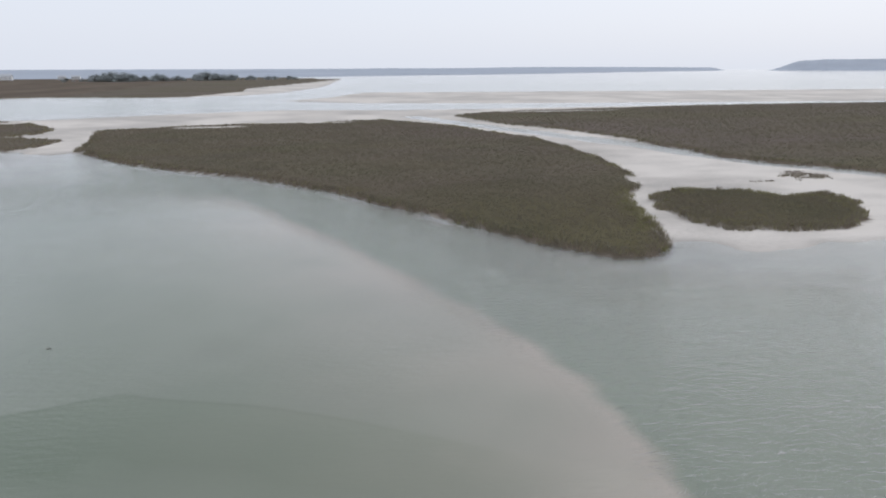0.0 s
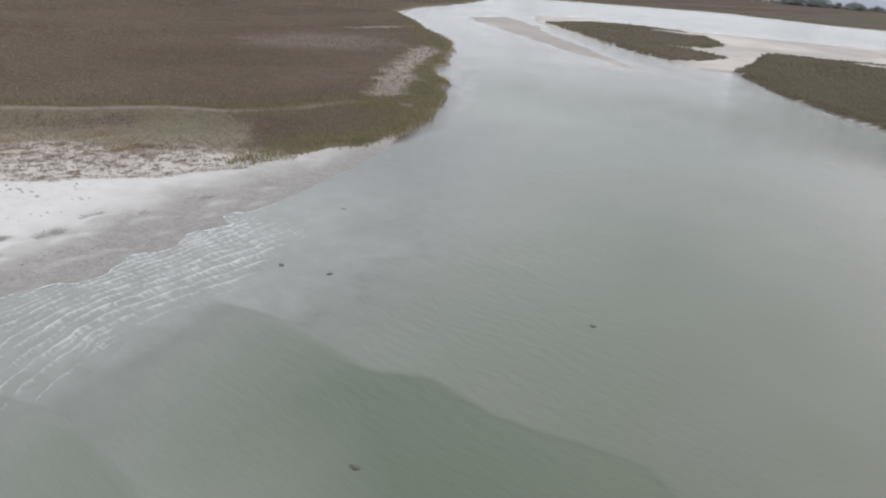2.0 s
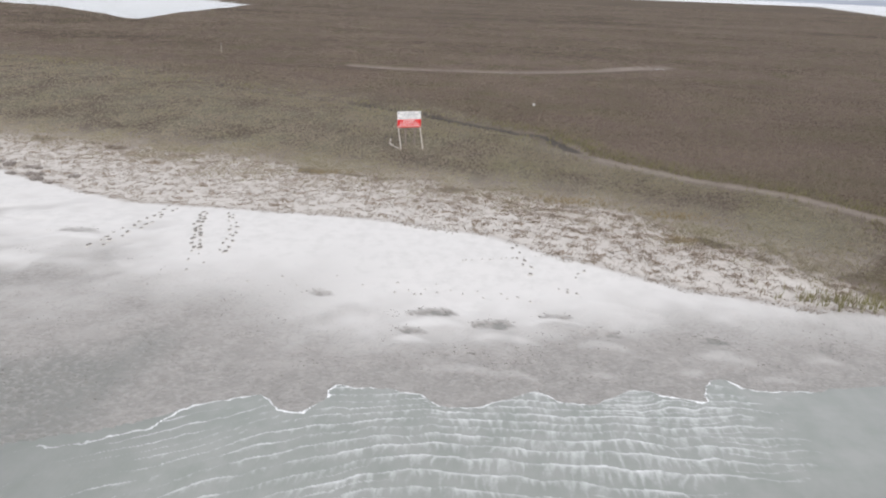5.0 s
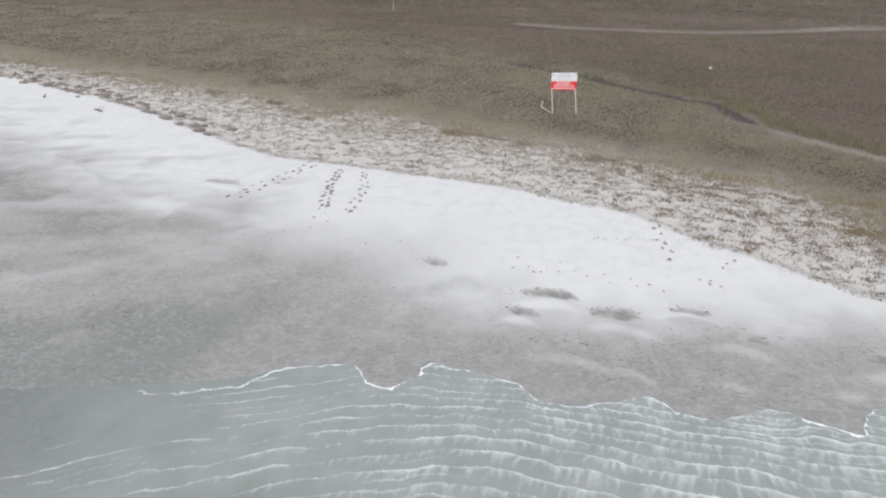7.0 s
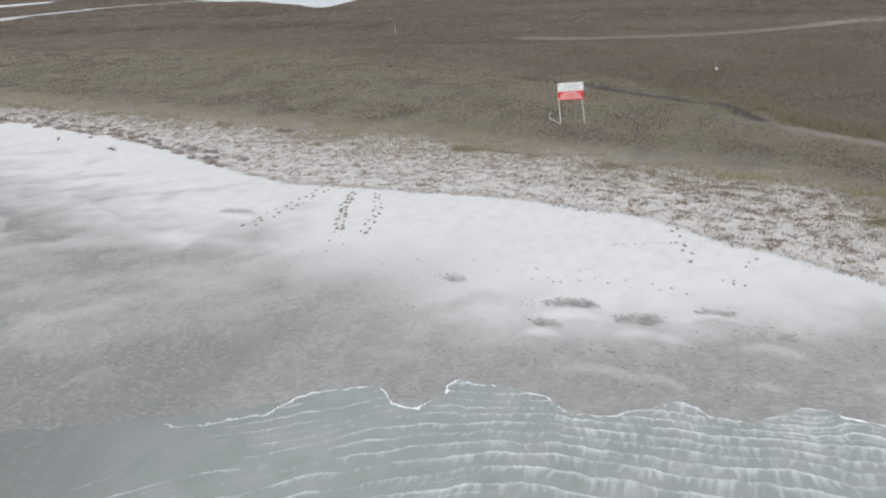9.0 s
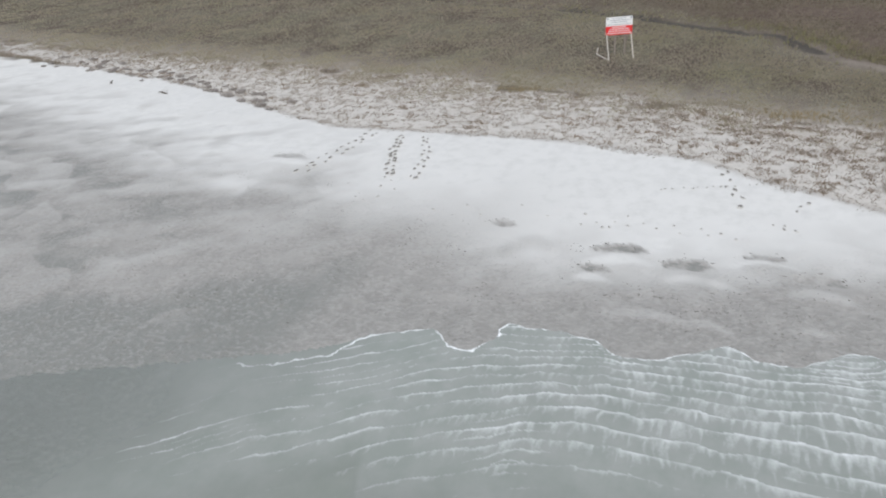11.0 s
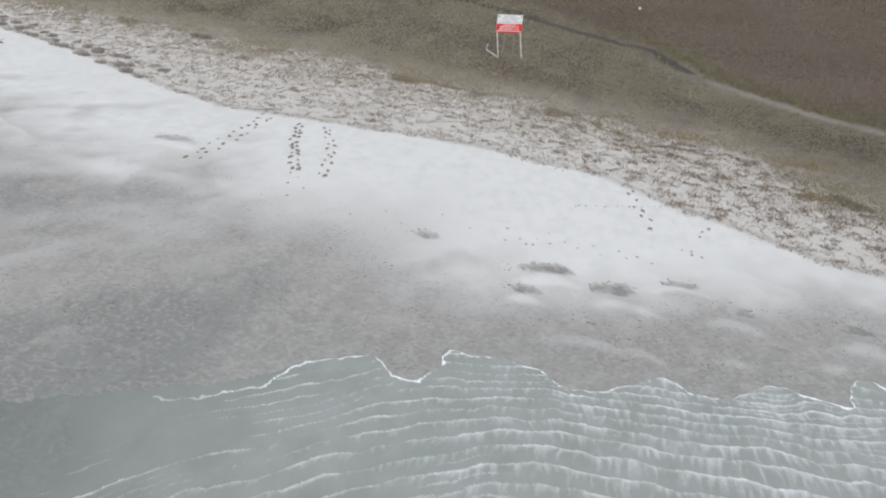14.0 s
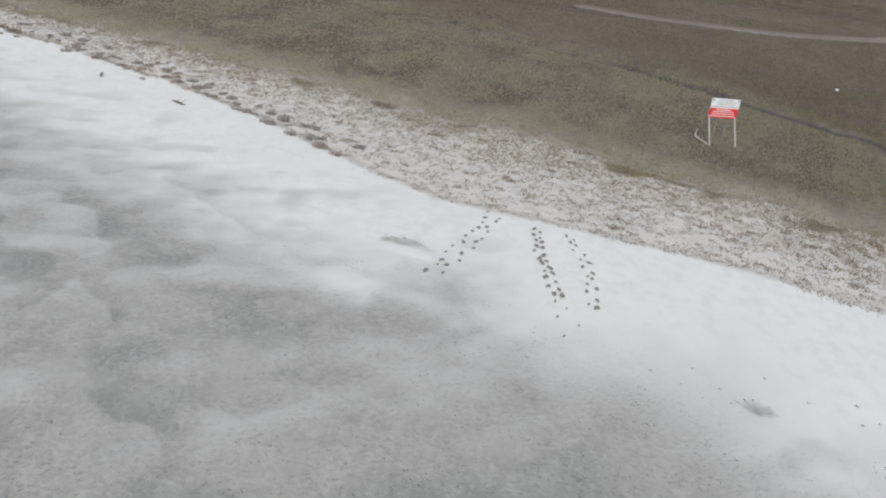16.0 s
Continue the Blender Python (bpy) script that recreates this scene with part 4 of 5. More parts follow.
def meadow():
    def share(x, y):
        a, b = line_distance(BELT_LOW, x, y), line_distance(BELT_TOP, x, y)
        creep = 0.55 * ramp(a / (a + b + 0.01) + 0.35 * grain(x, y, 1.3, 126, 3), 0.45, 1.0)
        return (signed(WEST, x, y) > 0.3) * np.maximum(belt_at(x, y) < 0, creep) * np.maximum(meadow_share(x, y), inside(BELT, x, y)) * ramp(line_distance(DITCH[4:], x, y), 0.8, 2) * np.clip((50 / away(x, y)) ** 1.2, 0, 1) * (0.35 + 0.65 * ramp(grain(x, y, 4, 123, 3), -0.5, 0.4))
    x, y = scatter((-135, -44, -130, 70), 26, 203, share)
    tufts("salt_meadow", x, y, 0.15 + 0.05 * grain(x, y, 3, 125), 0.03 + 0.0004 * away(x, y), 4, TURF_GRASS, "short olive salt-meadow grass behind the beach", "grass", lean=0.6, seed=9)
    x, y = scatter((-135, -46, -70, 60), 16, 206, lambda a, b: share(a, b) * ramp(0.8 * grain(a, b, 9, 127, 3) + 0.7 * ramp(-line_distance(DITCH, a, b), -12, -2), 0.05, 0.6))
    tufts("dark_meadow_rush", x, y, 0.2 + 0.06 * grain(x, y, 3, 128), 0.035 + 0.0004 * away(x, y), 4, RUSH, "darker olive rushes in patches over the salt meadow", "grass", lean=0.5, seed=10)
    x, y = scatter((-110, -46, -80, 48), 44, 214, lambda a, b: share(a, b) * ramp(-line_distance(BELT_TOP, a, b) + 2.5 * grain(a, b, 3.5, 87, 3), -9, -0.5) * ramp(grain(a, b, 2.4, 129, 3), -0.5, 0.3))
    tufts("khaki_meadow", x, y, 0.13 + 0.04 * grain(x, y, 3, 130), 0.035 + 0.0004 * away(x, y), 4, KHAKI, "pale khaki dry grass thinning out towards the sand", "grass", lean=0.8, seed=14)
    rng = np.random.default_rng(12)
    spots = [(-61.2, 28.6, 3.4, 1.3), (-58.8, 36.1, 2.6, 1.0), (-66, 8, 2.2, 0.8), (-53.5, 35.5, 1.5, 0.8)]
    x = np.concatenate([rng.normal(a, s / 2, int(110 * s)) for a, b, t, s in spots])
    y = np.concatenate([rng.normal(b, t / 2, int(110 * s)) for a, b, t, s in spots])
    tufts("rusty_grass", x, y, np.full(len(x), 0.22), np.full(len(x), 0.05), 5, RUST_GRASS, "rust-coloured dead grass patches behind the beach", "grass", seed=13)


def islands():
    spread_of = {"A": (ISLE_A, (-60, 80, 40, 255), 5.0, 61), "B": (ISLE_B, (50, 90, 50, 90), 9.0, 62), "C": (ISLE_C, (70, 330, 55, 310), 3.0, 63), "D": (ISLE_D, (-135, -50, 165, 282), 3.0, 64)}
    for key, (poly, box, dense, seed) in spread_of.items():
        def share(x, y):
            jx, jy = 1.2 * grain(x, y, 3, 131), 1.2 * grain(x, y, 3, 132)
            return (signed(poly, x + jx, y + jy) > -0.3) * (1 - isle_hole(x, y)) * np.clip((80 / np.hypot(x - 5, y + 8)) ** 1.1, 0, 1)
        x, y = scatter(box, dense * 1.3, seed, share)
        d = np.hypot(x - 5, y + 8)
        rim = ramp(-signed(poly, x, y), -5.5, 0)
        # rims of A and B towards the north-east carry more olive blades
        northeast = (signed(poly, x + 5, y + 4) < 0) if key in "AB" else np.zeros(len(x), bool)
        pale = np.maximum((0.15 + 0.85 * northeast) * rim * ramp(grain(x, y, 5, 135, 2), -0.6, 0.5), 0.3 * lie(x, y)[11]) > np.random.default_rng(seed).uniform(0.1, 1, len(x))
        h = 0.2 + 0.06 * grain(x, y, 6, 137) + 0.42 * ramp(-signed(poly, x, y), -1.6, -0.3)
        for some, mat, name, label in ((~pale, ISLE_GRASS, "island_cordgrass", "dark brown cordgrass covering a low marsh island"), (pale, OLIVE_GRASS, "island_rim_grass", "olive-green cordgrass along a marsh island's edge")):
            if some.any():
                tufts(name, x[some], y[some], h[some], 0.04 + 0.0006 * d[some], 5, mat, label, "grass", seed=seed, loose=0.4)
    x, y = scatter((76, 104, 82, 100), 9, 66, lambda a, b: 1 - ramp(np.minimum(np.hypot((a - 94.5) / 6, (b - 92.5) / 5), np.hypot((a - 82) / 3.5, (b - 88.7) / 1.2)) + 0.6 * grain(a, b, 2.5, 138, 3), 0.45, 0.9))
    tufts("mudflat_tufts", x, y, np.full(len(x), 0.25), np.full(len(x), 0.12), 5, ISLE_GRASS, "dark grass tufts on the pale mudflat", "grass", seed=67)


def fringe():
    def share(x, y):
        a, b = line_distance(BELT_LOW, x, y), line_distance(BELT_TOP, x, y)
        up = a / (a + b + 0.01)
        body = belt_at(x + 0.5 * grain(x, y, 2, 141), y) > -0.3
        lumps = ramp(grain(x, y, 0.5, 143, 2) + 0.22 * grain(x, y, 2.6, 144), -0.18 - 0.25 * up, 0.1 - 0.25 * up)
        return body * lumps * (0.75 + 0.25 * up)
    x, y = scatter((-90, -43, -86, 48), 36, 204, share)
    tufts("fringe_plants", x, y, np.full(len(x), 0.08), np.full(len(x), 0.06), 5, FRINGE, "grey-brown seedlings scattered over the upper sand", "plant", lean=1.5, seed=15, loose=0.14)
    rng = np.random.default_rng(207)
    cx, cy = scatter((-80, -46, -60, 44), 0.95, 208, lambda a, b: (belt_at(a, b) > 0.2) * (0.25 + 0.75 * ramp(b, 10, 30)))
    x, y = np.repeat(cx, 12) + rng.normal(0, 0.15, 12 * len(cx)), np.repeat(cy, 12) + rng.normal(0, 0.24, 12 * len(cx))
    tufts("brown_clumps", x, y, np.full(len(x), 0.16), np.full(len(x), 0.05), 4, CLUMP, "small brown plant clumps on the upper sand", "plant", lean=0.8, seed=17, loose=0.15)
    x, y = scatter((-75, -43, -60, 46), 26, 205, lambda a, b: ramp(-line_distance(BELT_LOW, a + 0.7 * grain(a, b, 2.5, 145, 2), b), -0.45, -0.1) * ramp(grain(a, b, 3, 146, 2), -0.35, 0.2))
    tufts("wrack_line", x, y, np.full(len(x), 0.07), np.full(len(x), 0.09), 4, FRINGE, "thin brown wrack line of dead stems on the sand", "wrack", lean=2.5, seed=16, loose=0.15)


# ---- the warning board ----
def box_bm(size, at=(0, 0, 0), bevel=0.01):
    bm = bmesh.new()
    bmesh.ops.create_cube(bm, size=1, matrix=Matrix.Translation(at) @ Matrix.Diagonal((*size, 1)))
    if bevel:
        bmesh.ops.bevel(bm, geom=bm.edges[:], offset=bevel, segments=1, affect="EDGES")
    return bm


def beam_bm(a, b, thick, deep=None):
    """A squared timber from a to b."""
    a, b = Vector(a), Vector(b)
    bm = box_bm((thick, deep or thick, (b - a).length), bevel=0.008)
    turn = (b - a).to_track_quat("Z", "Y").to_matrix().to_4x4()
    bmesh.ops.transform(bm, matrix=Matrix.Translation((a + b) / 2) @ turn, verts=bm.verts)
    return bm


def warning_sign():
    # local x along the board, y towards its back, z up
    root = new("warning_sign")
    wide, low, high = 2.44, 2.0, 3.6
    mid = low + 0.8
    board = part("board", box_bm((wide, 0.04, high - low), (0, 0, (low + high) / 2), 0.006), SIGN_WHITE, root)
    part("red_panel", box_bm((wide, 0.006, mid - low), (0, -0.0245, (low + mid) / 2), 0), SIGN_RED, board, "red lower panel with white lettering")
    rng = random.Random(3)
    for k, (z, w, ink) in enumerate(((3.47, 1.3, SIGN_INK), (3.3, 1.9, SIGN_INK), (3.13, 1.5, SIGN_INK), (2.93, 2.2, SIGN_INK), (2.68, 1.3, SIGN_WHITE), (2.52, 1.9, SIGN_WHITE), (2.34, 2.0, SIGN_WHITE), (2.15, 2.2, SIGN_WHITE))):
        x, end = -w / 2, w / 2
        while x < end - 0.08:
            step = min(rng.uniform(0.14, 0.36), end - x)
            part("lettering", box_bm((step - 0.06, 0.004, 0.075 if ink is SIGN_WHITE else 0.06), (x + step / 2, -0.0315 if ink is SIGN_WHITE else -0.024, z), 0), ink, board)
            x += step
    for x in (-1.08, 1.08):
        bm = bmesh.new()
        bmesh.ops.create_cone(bm, cap_ends=True, segments=20, radius1=0.075, radius2=0.075, depth=0.006, matrix=Matrix.Translation((x, -0.024, 3.46)) @ Matrix.Rotation(radians(90), 4, "X"))
        part("emblem", bm, SIGN_INK, board, "small round grey emblem")
    for x in (-0.32, 0.62):
        part("post", beam_bm((x, 0.12, -0.4), (x, 0.12, 3.2), 0.14), POST_WOOD, root, "dark upright timber post")
    for x in (-1.12, 1.12):
        part("brace", beam_bm((x, 0.06, 2.2), (x - 0.12, -1.75, -0.1), 0.08), TIMBER, root, "pale raking timber brace")
    for x in (-0.95, 0.95):
        part("back_brace", beam_bm((x, 0.1, 2.5), (x * 0.8, 1.2, -0.1), 0.09), POST_WOOD, root, "brown timber brace behind the board")
    for z in (2.3, 3.1):
        part("batten", beam_bm((-1.15, 0.05, z), (1.15, 0.05, z), 0.06, 0.05), TIMBER, root)
    part("fallen_strut", beam_bm((-1.24, -1.7, 0.12), (-2.1, -0.45, 0.5), 0.08), TIMBER, root, "loose timber strut propped aslant")
    part("fallen_strut", beam_bm((-2.1, -0.45, 0.5), (-1.92, -0.2, 1.0), 0.07), TIMBER, root, "loose timber strut propped aslant")
    base = lie(np.array([-78.5]), np.array([13.65]))[0][0]
    root.matrix_world = pose(-78.5, 13.65, base - 0.12, 0, 0, 114)
    tagged(root, "white and red warning board on braced timber posts in the marsh", "sign")


# ---- footprints, driftwood and small things on the sand ----
def height_at(x, y):
    return float(lie(np.array([x]), np.array([y]))[0][0])


def print_bm(bm, x, y, turn, size, seed):
    """One print: a ragged rim of pushed-up sand round a sunken sole."""
    rng = random.Random(seed)
    z = height_at(x, y)
    rows = []
    for k, (r, up) in enumerate(((1.7, -0.02), (1.15, 0.045), (0.8, 0.02), (0.0, 0.012))):
        ring = []
        for j in range(9):
            a = 2 * math.pi * j / 9
            jig = 1 + 0.34 * rng.uniform(-1, 1)
            u, v = 0.145 * r * size * math.cos(a) * jig, 0.085 * r * size * math.sin(a) * jig
            c, s = math.cos(turn), math.sin(turn)
            ring.append(bm.verts.new((x + u * c - v * s, y + u * s + v * c, z + up * (1 + 0.4 * rng.uniform(-1, 1)))))
        rows.append(ring)
    for k in range(3):
        for j in range(9):
            f = bm.faces.new((rows[k][j], rows[k][(j + 1) % 9], rows[k + 1][(j + 1) % 9], rows[k + 1][j]))
            f.material_index = 0 if k < 1 else 1
            f.smooth = True


TRAILS = [  # way points, step, side swing, print size
    ([(-54.0, 0.9), (-51.0, 0.6), (-48.2, 0.3), (-45.2, -0.1)], 0.36, 0.42, 1.0),
    ([(-53.0, 3.4), (-50.0, 4.2), (-46.0, 5.9)], 0.33, 0.2, 1.15),
    ([(-53.0, 5.1), (-49.9, 6.7), (-47.0, 7.3), (-45.4, 7.7)], 0.42, 0.22, 1.0),
    ([(-51.2, 24.3), (-48.8, 24.7), (-46.0, 25.7)], 0.55, 0.18, 0.95),
    ([(-46.2, 27.8), (-48.1, 28.9)], 0.6, 0.1, 0.8),
    ([(-46.0, 6.0), (-42.8, 7.2)], 0.6, 0.4, 0.6),
    ([(-47.3, 21.2), (-48.7, 25.6), (-50.0, 27.5)], 0.4, 0.06, 0.3),
    ([(-44.9, 27.0), (-44.1, 27.9)], 0.3, 0.25, 0.5),
    ([(-42.8, 17.9), (-43.4, 21.0), (-43.1, 25.8)], 0.6, 0.3, 0.4),
    ([(-43.0, 10.0), (-43.6, 16.0), (-43.2, 22.0)], 1.3, 0.7, 0.35),
]


def trails():
    for n, (way, step, swing, size) in enumerate(TRAILS):
        bm, k = bmesh.new(), 0
        rng = random.Random(40 + n)
        for (ax, ay), (bx, by) in zip(way[:-1], way[1:]):
            length = math.hypot(bx - ax, by - ay)
            turn = math.atan2(by - ay, bx - ax)
            for i in range(int(length / step)):
                t = (i + 0.5 + 0.35 * rng.uniform(-1, 1)) * step / length
                side = swing * (1 if k % 2 else -1) * rng.uniform(0.3, 1.3)
                print_bm(bm, ax + t * (bx - ax) - side * math.sin(turn), ay + t * (by - ay) + side * math.cos(turn), turn + 0.5 * rng.uniform(-1, 1), size * rng.uniform(0.65, 1.25), 1000 * n + k)
                k += 1
        ob = part("footprints", bm, HEAPED)
        ob.data.materials.append(DAMP_SHADED)
        tagged(ob, "line of dark footprints sunk in pale dry sand", "footprints", "footprint trails on the beach", "stuff")


def pockmarks():
    """Small hoof-like holes and clods in the churned wet sand, in clusters and along the rims of the pans."""
    rng = np.random.default_rng(77)
    x, y = scatter((-46, -28, -16, 41), 7.5, 78, lambda a, b: ramp(signed(BEACH, a, b), 0.6, 1.5) * ramp(-signed(DRY_LINE + [(-420, 60), (-420, -70)], a, b), -3.0, 0.5) * ramp(grain(a, b, 1.7, 76, 3), 0.12, 0.5))
    for px, py, a, b, deep, turn in PANS:
        n = int(11 * a)
        t = rng.uniform(-1.2, 0.9, n)
        c, s = math.cos(radians(turn)), math.sin(radians(turn))
        u, v = t * a, b * 1.15 + 0.12 * rng.normal(0, 1, n) - 0.3 * t * t * a
        x, y = np.append(x, px + u * c - v * s), np.append(y, py + u * s + v * c)
    z = lie(x, y)[0]
    n = len(x)
    a, l, w = rng.uniform(0.75, 1.75, n), rng.uniform(0.025, 0.10, n), rng.uniform(0.012, 0.032, n)
    c, s = np.cos(a), np.sin(a)
    v = np.empty((n, 5, 3))
    for k, (u, q) in enumerate(((-1, 0.3), (0.2, -1), (1, 0.3), (0, 1))):
        v[:, k] = np.stack([x + u * l * c - q * w * s, y + u * l * s + q * w * c, z - 0.008], -1)
    v[:, 4] = np.stack([x + rng.uniform(-0.02, 0.02, n), y, z + rng.uniform(0.01, 0.03, n)], -1)
    faces = (np.array([[0, 1, 4], [1, 2, 4], [2, 3, 4], [3, 0, 4]])[None] + 5 * np.arange(n)[:, None, None]).reshape(-1, 3)
    ob = new("sand_clods_and_pocks", mesh_of("sand_clods_and_pocks", v.reshape(-1, 3), faces))
    ob.data.materials.append(CLOD_POCK)
    tagged(ob, "small dark clods and pockmarks on churned wet sand", "sand", kind="stuff")


def limb_bm(bm, points, radii, sides=7):
    rings = []
    for k, (p, r) in enumerate(zip(points, radii)):
        ahead = Vector(points[min(k + 1, len(points) - 1)]) - Vector(points[max(k - 1, 0)])
        turn = ahead.to_track_quat("Z", "Y").to_matrix()
        rings.append([bm.verts.new(Vector(p) + turn @ Vector((r * math.cos(2 * math.pi * j / sides), r * math.sin(2 * math.pi * j / sides), 0))) for j in range(sides)])
    for a, b in zip(rings[:-1], rings[1:]):
        for j in range(sides):
            bm.faces.new((a[j], a[(j + 1) % sides], b[(j + 1) % sides], b[j])).smooth = True
    bm.faces.new(rings[0][::-1])
    bm.faces.new(rings[-1])
    return bm


def driftwood(x, y, length, turn, label):
    z = height_at(x, y)
    rng = random.Random(int(1000 * abs(x)))
    root = new("driftwood")
    pts = [(length * (t - 0.5), 0.06 * rng.uniform(-1, 1), 0.08 + 0.05 * rng.uniform(-1, 1)) for t in (0, 0.25, 0.5, 0.75, 1)]
    part("stem", limb_bm(bmesh.new(), pts, (0.04, 0.07, 0.08, 0.07, 0.03)), OLD_WOOD, root)
    for t in (0.3, 0.65):
        a = Vector((length * (t - 0.5), 0, 0.1))
        part("twig", limb_bm(bmesh.new(), [a, a + Vector((0.15, 0.2, 0.14)), a + Vector((0.3, 0.28, 0.3))], (0.03, 0.02, 0.008), 5), OLD_WOOD, root)
    root.matrix_world = pose(x, y, z, 0, 0, turn)
    tagged(root, label, "driftwood")


def shrubs():
    """Low salt shrubs standing singly at the edge of the sand."""
    rng = np.random.default_rng(90)
    kinds = []
    for k in range(4):
        n = 90
        a, r = rng.uniform(0, 2 * np.pi, n), 0.5 * np.sqrt(rng.uniform(0, 1, n))
        bx, by = r * np.cos(a) * 1.25, r * np.sin(a) * 0.8
        h = (0.36 - 0.3 * r) * rng.uniform(0.6, 1.2, n) + 0.06
        s, w = rng.uniform(0, 2 * np.pi, n), rng.uniform(0.05, 0.10, n)
        v = np.empty((n, 3, 3))
        v[:, 0] = np.stack([bx - w * np.cos(s), by - w * np.sin(s), 0 * h - 0.03], -1)
        v[:, 1] = np.stack([bx + w * np.cos(s), by + w * np.sin(s), 0.3 * h], -1)
        v[:, 2] = np.stack([bx * 1.3, by * 1.3, h], -1)
        kinds.append(mesh_of("salt_shrub", v.reshape(-1, 3), np.arange(3 * n).reshape(n, 3)))
        kinds[-1].materials.append(SHRUB)
    t = np.linspace(0, 1, 60)
    line = np.array(BELT_LOW[2:7])
    seg = t * (len(line) - 1)
    i = np.minimum(seg.astype(int), len(line) - 2)
    p = line[i] + (line[i + 1] - line[i]) * (seg - i)[:, None]
    for k, (px, py) in enumerate(p):
        off, slip = rng.normal(-0.7, 1.0), rng.normal(0, 0.8)
        x, y = px + off, py + slip
        ob = new("salt_shrub", kinds[k % 4])
        size = rng.uniform(0.4, 0.85)
        ob.matrix_world = pose(x, y, height_at(x, y), 0, 0, rng.uniform(60, 120)) @ Matrix.Diagonal((size, size, size, 1))
        tagged(ob, "low grey-brown salt shrub on white sand", "shrub", "shrubs along the edge of the sand")


# ---- distance: trees, houses, wooded shores ----
def tree_meshes(seed):
    rng = np.random.default_rng(seed)
    trunk = limb_bm(bmesh.new(), [(0, 0, -0.3), (0.1, 0, 1.5), (0.0, 0.15, 3.2), (0.1, 0.1, 5.0)], (0.28, 0.22, 0.16, 0.06))
    for k in range(5):
        a, z = rng.uniform(0, 6.28), rng.uniform(1.6, 4)
        limb_bm(trunk, [(0.05, 0.05, z), (1.1 * math.cos(a), 1.1 * math.sin(a), z + 0.8), (2.0 * math.cos(a), 2.0 * math.sin(a), z + 1.7)], (0.11, 0.08, 0.03), 5)
    cores = np.stack([rng.normal(0, 2.3, 16), rng.normal(0, 2.3, 16), rng.uniform(0.6, 5.2, 16)], -1)
    cores[:, :2] *= np.clip(1.5 - cores[:, 2:] / 5.0, 0.4, 1.3)
    n = 1500
    c = cores[rng.integers(0, 16, n)] + rng.normal(0, 0.7, (n, 3))
    u, w = rng.normal(0, 0.26, (n, 3)), rng.normal(0, 0.26, (n, 3))
    leaves = np.stack([c - u, c + u, c + w], 1)
    return trunk, leaves.reshape(-1, 3)


def trees():
    kinds = []
    for k in range(3):
        trunk, leaves = tree_meshes(300 + k)
        root = new("tree")
        part("trunk", trunk, BARK, root)
        me = mesh_of("crown", leaves, np.arange(len(leaves)).reshape(-1, 3))
        me.materials.append(HAZED_LEAF)
        new("crown", me).parent = root
        kinds.append(tagged(root, "dark evergreen tree on the far marsh, leaf colour paled by haze", "tree", "trees on the far marsh"))
    rng = np.random.default_rng(310)
    spots = [(-262, 1130, 1.1), (-250, 1135, 1.3), (-238, 1128, 1.5), (-226, 1132, 1.5), (-215, 1126, 1.25), (-196, 1140, 0.9), (-180, 1150, 1.2), (-170, 1152, 1.0), (-152, 1165, 0.9), (-120, 1180, 1.3), (-108, 1182, 1.4), (-96, 1186, 1.2), (-84, 1190, 1.1), (-70, 1195, 1.0), (-40, 1200, 0.8), (-15, 1210, 0.75), (20, 1215, 0.7), (-300, 1125, 0.7), (-560, 900, 1.2), (-548, 905, 1.4), (-535, 902, 1.2), (-520, 910, 1.1), (-640, 560, 0.9), (-600, 585, 0.7), (-720, 520, 0.8)]
    spots = [(x, y, 1.55 * s) for x, y, s in spots] + [(x + rng.uniform(-14, 14), y + rng.uniform(4, 40), s * rng.uniform(0.9, 1.4)) for x, y, s in spots[:22]]
    for k, (x, y, s) in enumerate(spots):
        m = pose(x, y, height_at(x, y) - 0.1, 0, 0, rng.uniform(0, 360))
        ob = kinds[k] if k < 3 else copy_thing(kinds[k % 3], m)
        ob.matrix_basis = m @ Matrix.Diagonal((1.3 * s, 1.3 * s, s, 1))


def house(x, y, long, deep, high, turn, label):
    root = new("house")
    part("wall", box_bm((long, deep, high), (0, 0, high / 2), 0), PALE_WALL, root)
    bm = bmesh.new()
    eave, ridge = high, high + 0.28 * deep
    v = [bm.verts.new(p) for p in ((-long / 2 - 0.4, -deep / 2 - 0.4, eave), (long / 2 + 0.4, -deep / 2 - 0.4, eave), (long / 2 + 0.4, deep / 2 + 0.4, eave), (-long / 2 - 0.4, deep / 2 + 0.4, eave), (-long / 2, 0, ridge), (long / 2, 0, ridge))]
    for f in ((0, 1, 5, 4), (2, 3, 4, 5), (1, 2, 5), (3, 0, 4), (3, 2, 1, 0)):
        bm.faces.new([v[i] for i in f])
    part("roof", bm, ROOF, root)
    count = max(3, int(long / 6))
    for k in range(count):
        part("window", box_bm((1.4, 0.12, 1.5), (-long / 2 + (k + 0.5) * long / count, -deep / 2 - 0.03, high * 0.55), 0), PANE, root)
    root.matrix_world = pose(x, y, 0.35, 0, 0, turn)
    tagged(root, label, "house", "buildings on the far shore")


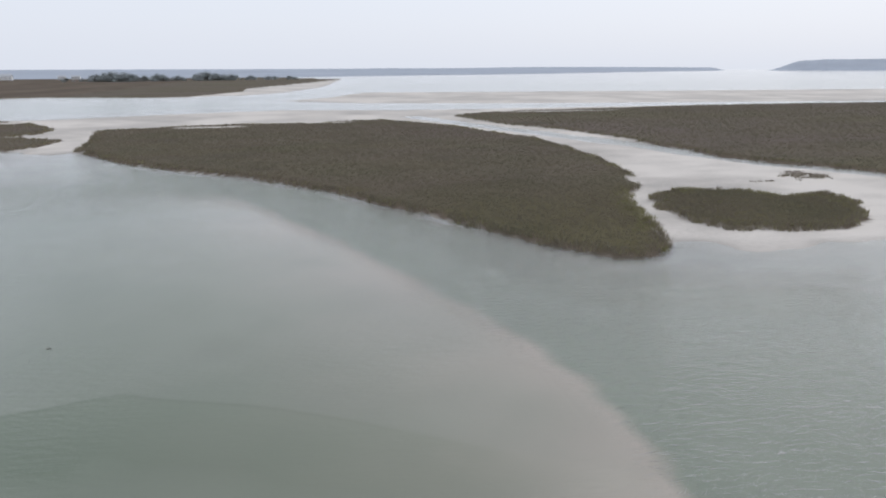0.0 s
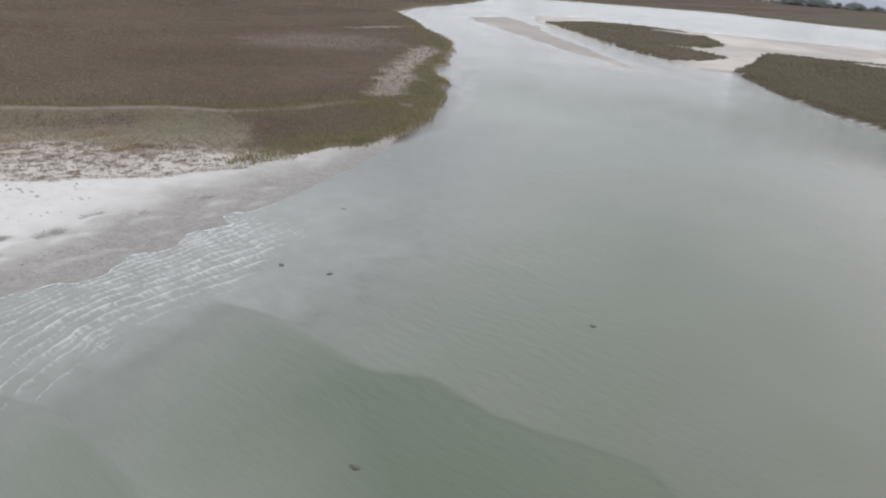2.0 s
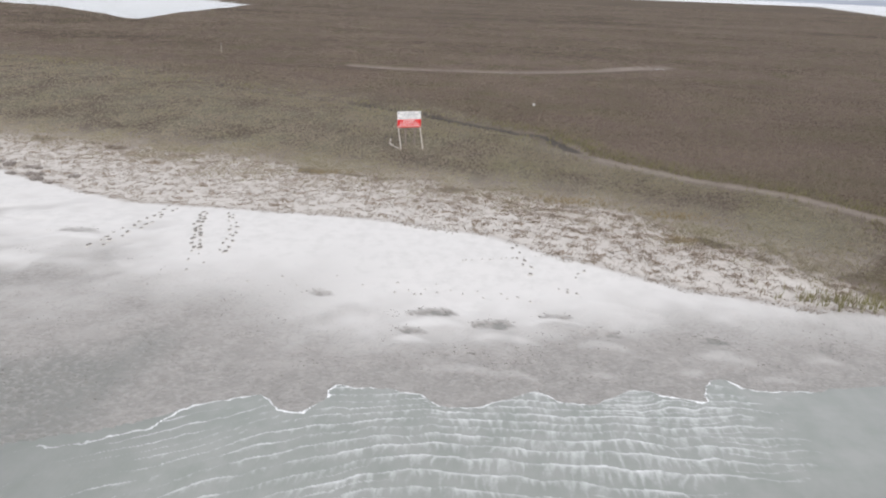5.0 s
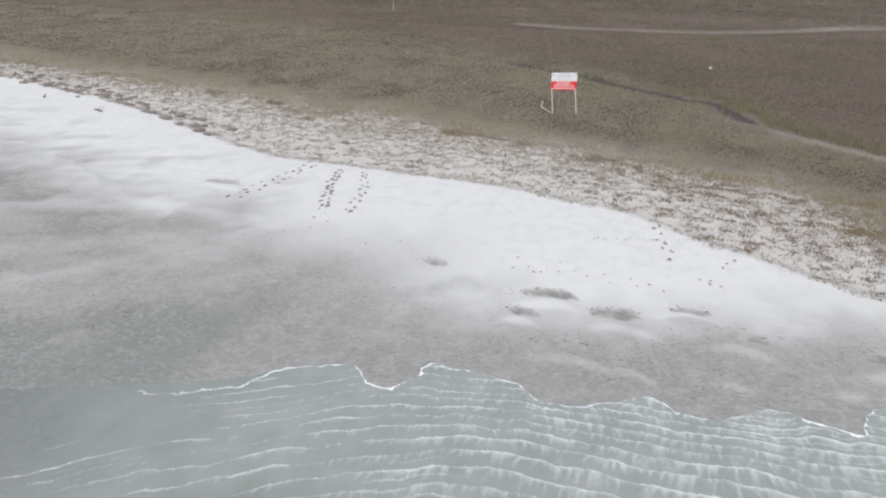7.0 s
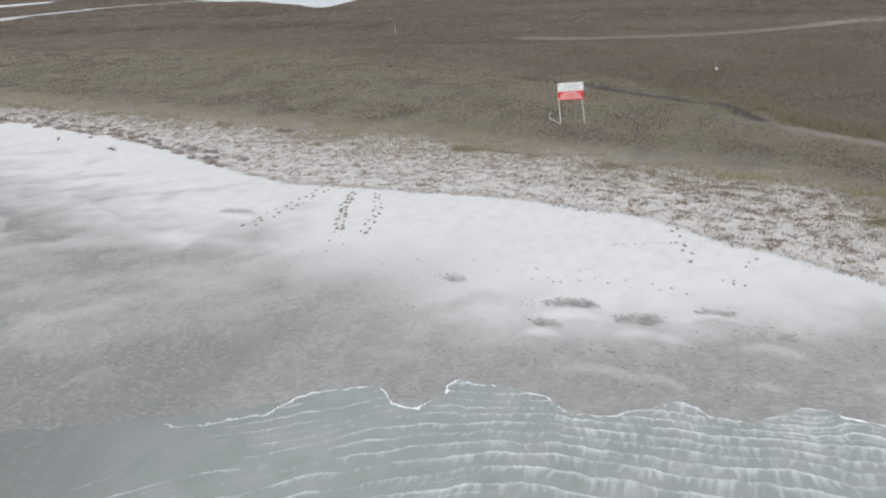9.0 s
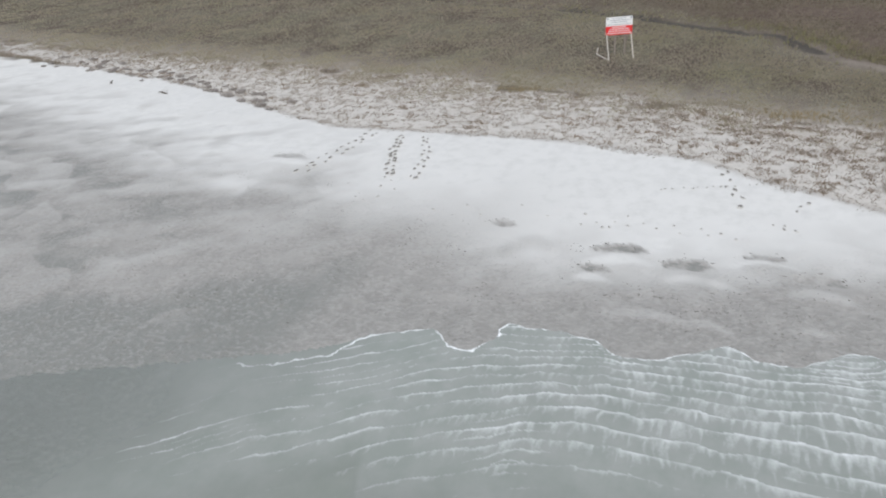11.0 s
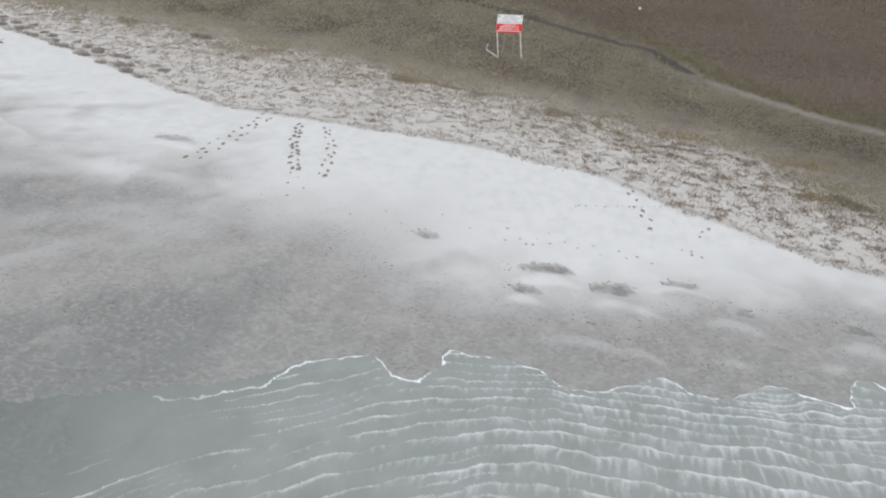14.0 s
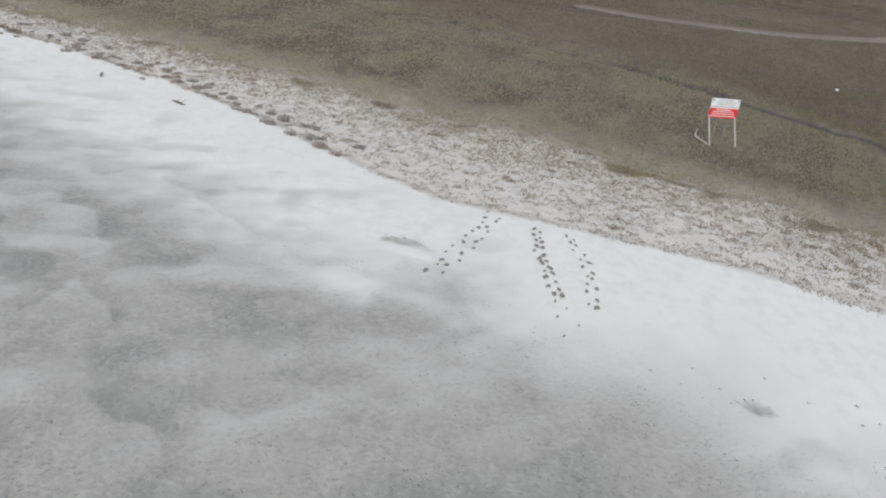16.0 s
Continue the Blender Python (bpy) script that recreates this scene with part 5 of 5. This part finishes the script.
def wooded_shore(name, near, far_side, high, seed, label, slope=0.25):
    """A distant belt of woodland: an uneven crest over the far shore, haze put into its colour."""
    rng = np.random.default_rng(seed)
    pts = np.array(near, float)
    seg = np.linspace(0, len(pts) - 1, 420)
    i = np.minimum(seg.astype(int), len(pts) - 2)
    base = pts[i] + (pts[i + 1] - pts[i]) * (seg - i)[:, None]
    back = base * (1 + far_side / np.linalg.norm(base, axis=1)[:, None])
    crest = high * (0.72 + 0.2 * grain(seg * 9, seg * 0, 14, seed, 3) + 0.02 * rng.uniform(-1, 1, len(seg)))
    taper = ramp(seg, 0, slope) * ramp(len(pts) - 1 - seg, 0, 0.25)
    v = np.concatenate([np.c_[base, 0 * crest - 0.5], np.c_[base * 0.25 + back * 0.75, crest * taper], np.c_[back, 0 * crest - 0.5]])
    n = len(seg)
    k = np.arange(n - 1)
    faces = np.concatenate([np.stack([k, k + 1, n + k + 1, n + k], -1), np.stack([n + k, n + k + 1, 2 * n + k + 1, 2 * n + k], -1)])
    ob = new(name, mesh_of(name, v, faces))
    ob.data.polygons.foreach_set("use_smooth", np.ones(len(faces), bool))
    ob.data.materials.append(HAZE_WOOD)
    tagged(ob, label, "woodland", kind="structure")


tall_grass()
meadow()
islands()
fringe()
warning_sign()
trails()
pockmarks()
shrubs()
driftwood(-61.6, -26.2, 1.5, 75, "small dark driftwood branch on white sand")
driftwood(-64.2, -35.7, 0.9, 40, "short dark driftwood stick on white sand")
bm = bmesh.new()
bmesh.ops.create_icosphere(bm, subdivisions=2, radius=0.22, matrix=Matrix.Diagonal((1.5, 0.8, 0.7, 1)))
for v in bm.verts:
    v.co *= 1 + 0.15 * noise.noise(v.co * 9)
lump = part("bleached_stump", bm, SHELL)
lump.location = (-103, 26.7, height_at(-103, 26.7) + 0.55)
tagged(lump, "small bleached white lump among brown cordgrass", "debris")
part_post = part("marker_post", limb_bm(bmesh.new(), [(0, 0, -0.3), (0.05, 0, 0.8), (0.02, 0.04, 2.0)], (0.06, 0.055, 0.04)), TIMBER)
part_post.location = (-153.5, -36.9, height_at(-153.5, -36.9))
tagged(part_post, "thin pale stake standing in the marsh", "post")
stake = part("marker_post", limb_bm(bmesh.new(), [(0, 0, -0.3), (0.03, 0, 0.6), (0.0, 0.04, 1.7)], (0.05, 0.045, 0.035)), TIMBER)
stake.location = (-63.0, 76.0, height_at(-63.0, 76.0))
tagged(stake, "thin pale stake on the marsh edge", "post")
def weed(x, y, size):
    rng = np.random.default_rng(int(abs(x * 100)))
    n = 40
    a, r = rng.uniform(0, 2 * np.pi, n), size * np.sqrt(rng.uniform(0, 1, n))
    c = np.stack([x + 1.4 * r * np.cos(a), y + 0.7 * r * np.sin(a), rng.uniform(0.0, 0.03, n)], -1)
    v = np.stack([c + rng.normal(0, 0.07, (n, 3)) * (1, 1, 0.15) for _ in range(3)], 1)
    ob = new("seaweed", mesh_of("seaweed", v.reshape(-1, 3), np.arange(3 * n).reshape(n, 3)))
    ob.data.materials.append(WEED)
    tagged(ob, "small dark drifting clump of seaweed on the water", "seaweed", "drifting seaweed clumps")


for wx, wy, ws in WEEDS:
    weed(wx, wy, ws)
trees()
for hx, hy, hl, hd, hh, ht in ((-476, 1352, 60, 14, 7, 8), (-383, 1410, 12, 9, 5, 0), (-360, 1414, 14, 9, 5, 5), (-620, 1380, 16, 10, 6, -8), (-1500, 900, 22, 12, 7, 50), (-1450, 1010, 16, 10, 7, 40)):
    house(hx, hy, hl, hd, hh, ht, "pale long building on the far shore" if hl > 40 else "small pale house on the far shore")
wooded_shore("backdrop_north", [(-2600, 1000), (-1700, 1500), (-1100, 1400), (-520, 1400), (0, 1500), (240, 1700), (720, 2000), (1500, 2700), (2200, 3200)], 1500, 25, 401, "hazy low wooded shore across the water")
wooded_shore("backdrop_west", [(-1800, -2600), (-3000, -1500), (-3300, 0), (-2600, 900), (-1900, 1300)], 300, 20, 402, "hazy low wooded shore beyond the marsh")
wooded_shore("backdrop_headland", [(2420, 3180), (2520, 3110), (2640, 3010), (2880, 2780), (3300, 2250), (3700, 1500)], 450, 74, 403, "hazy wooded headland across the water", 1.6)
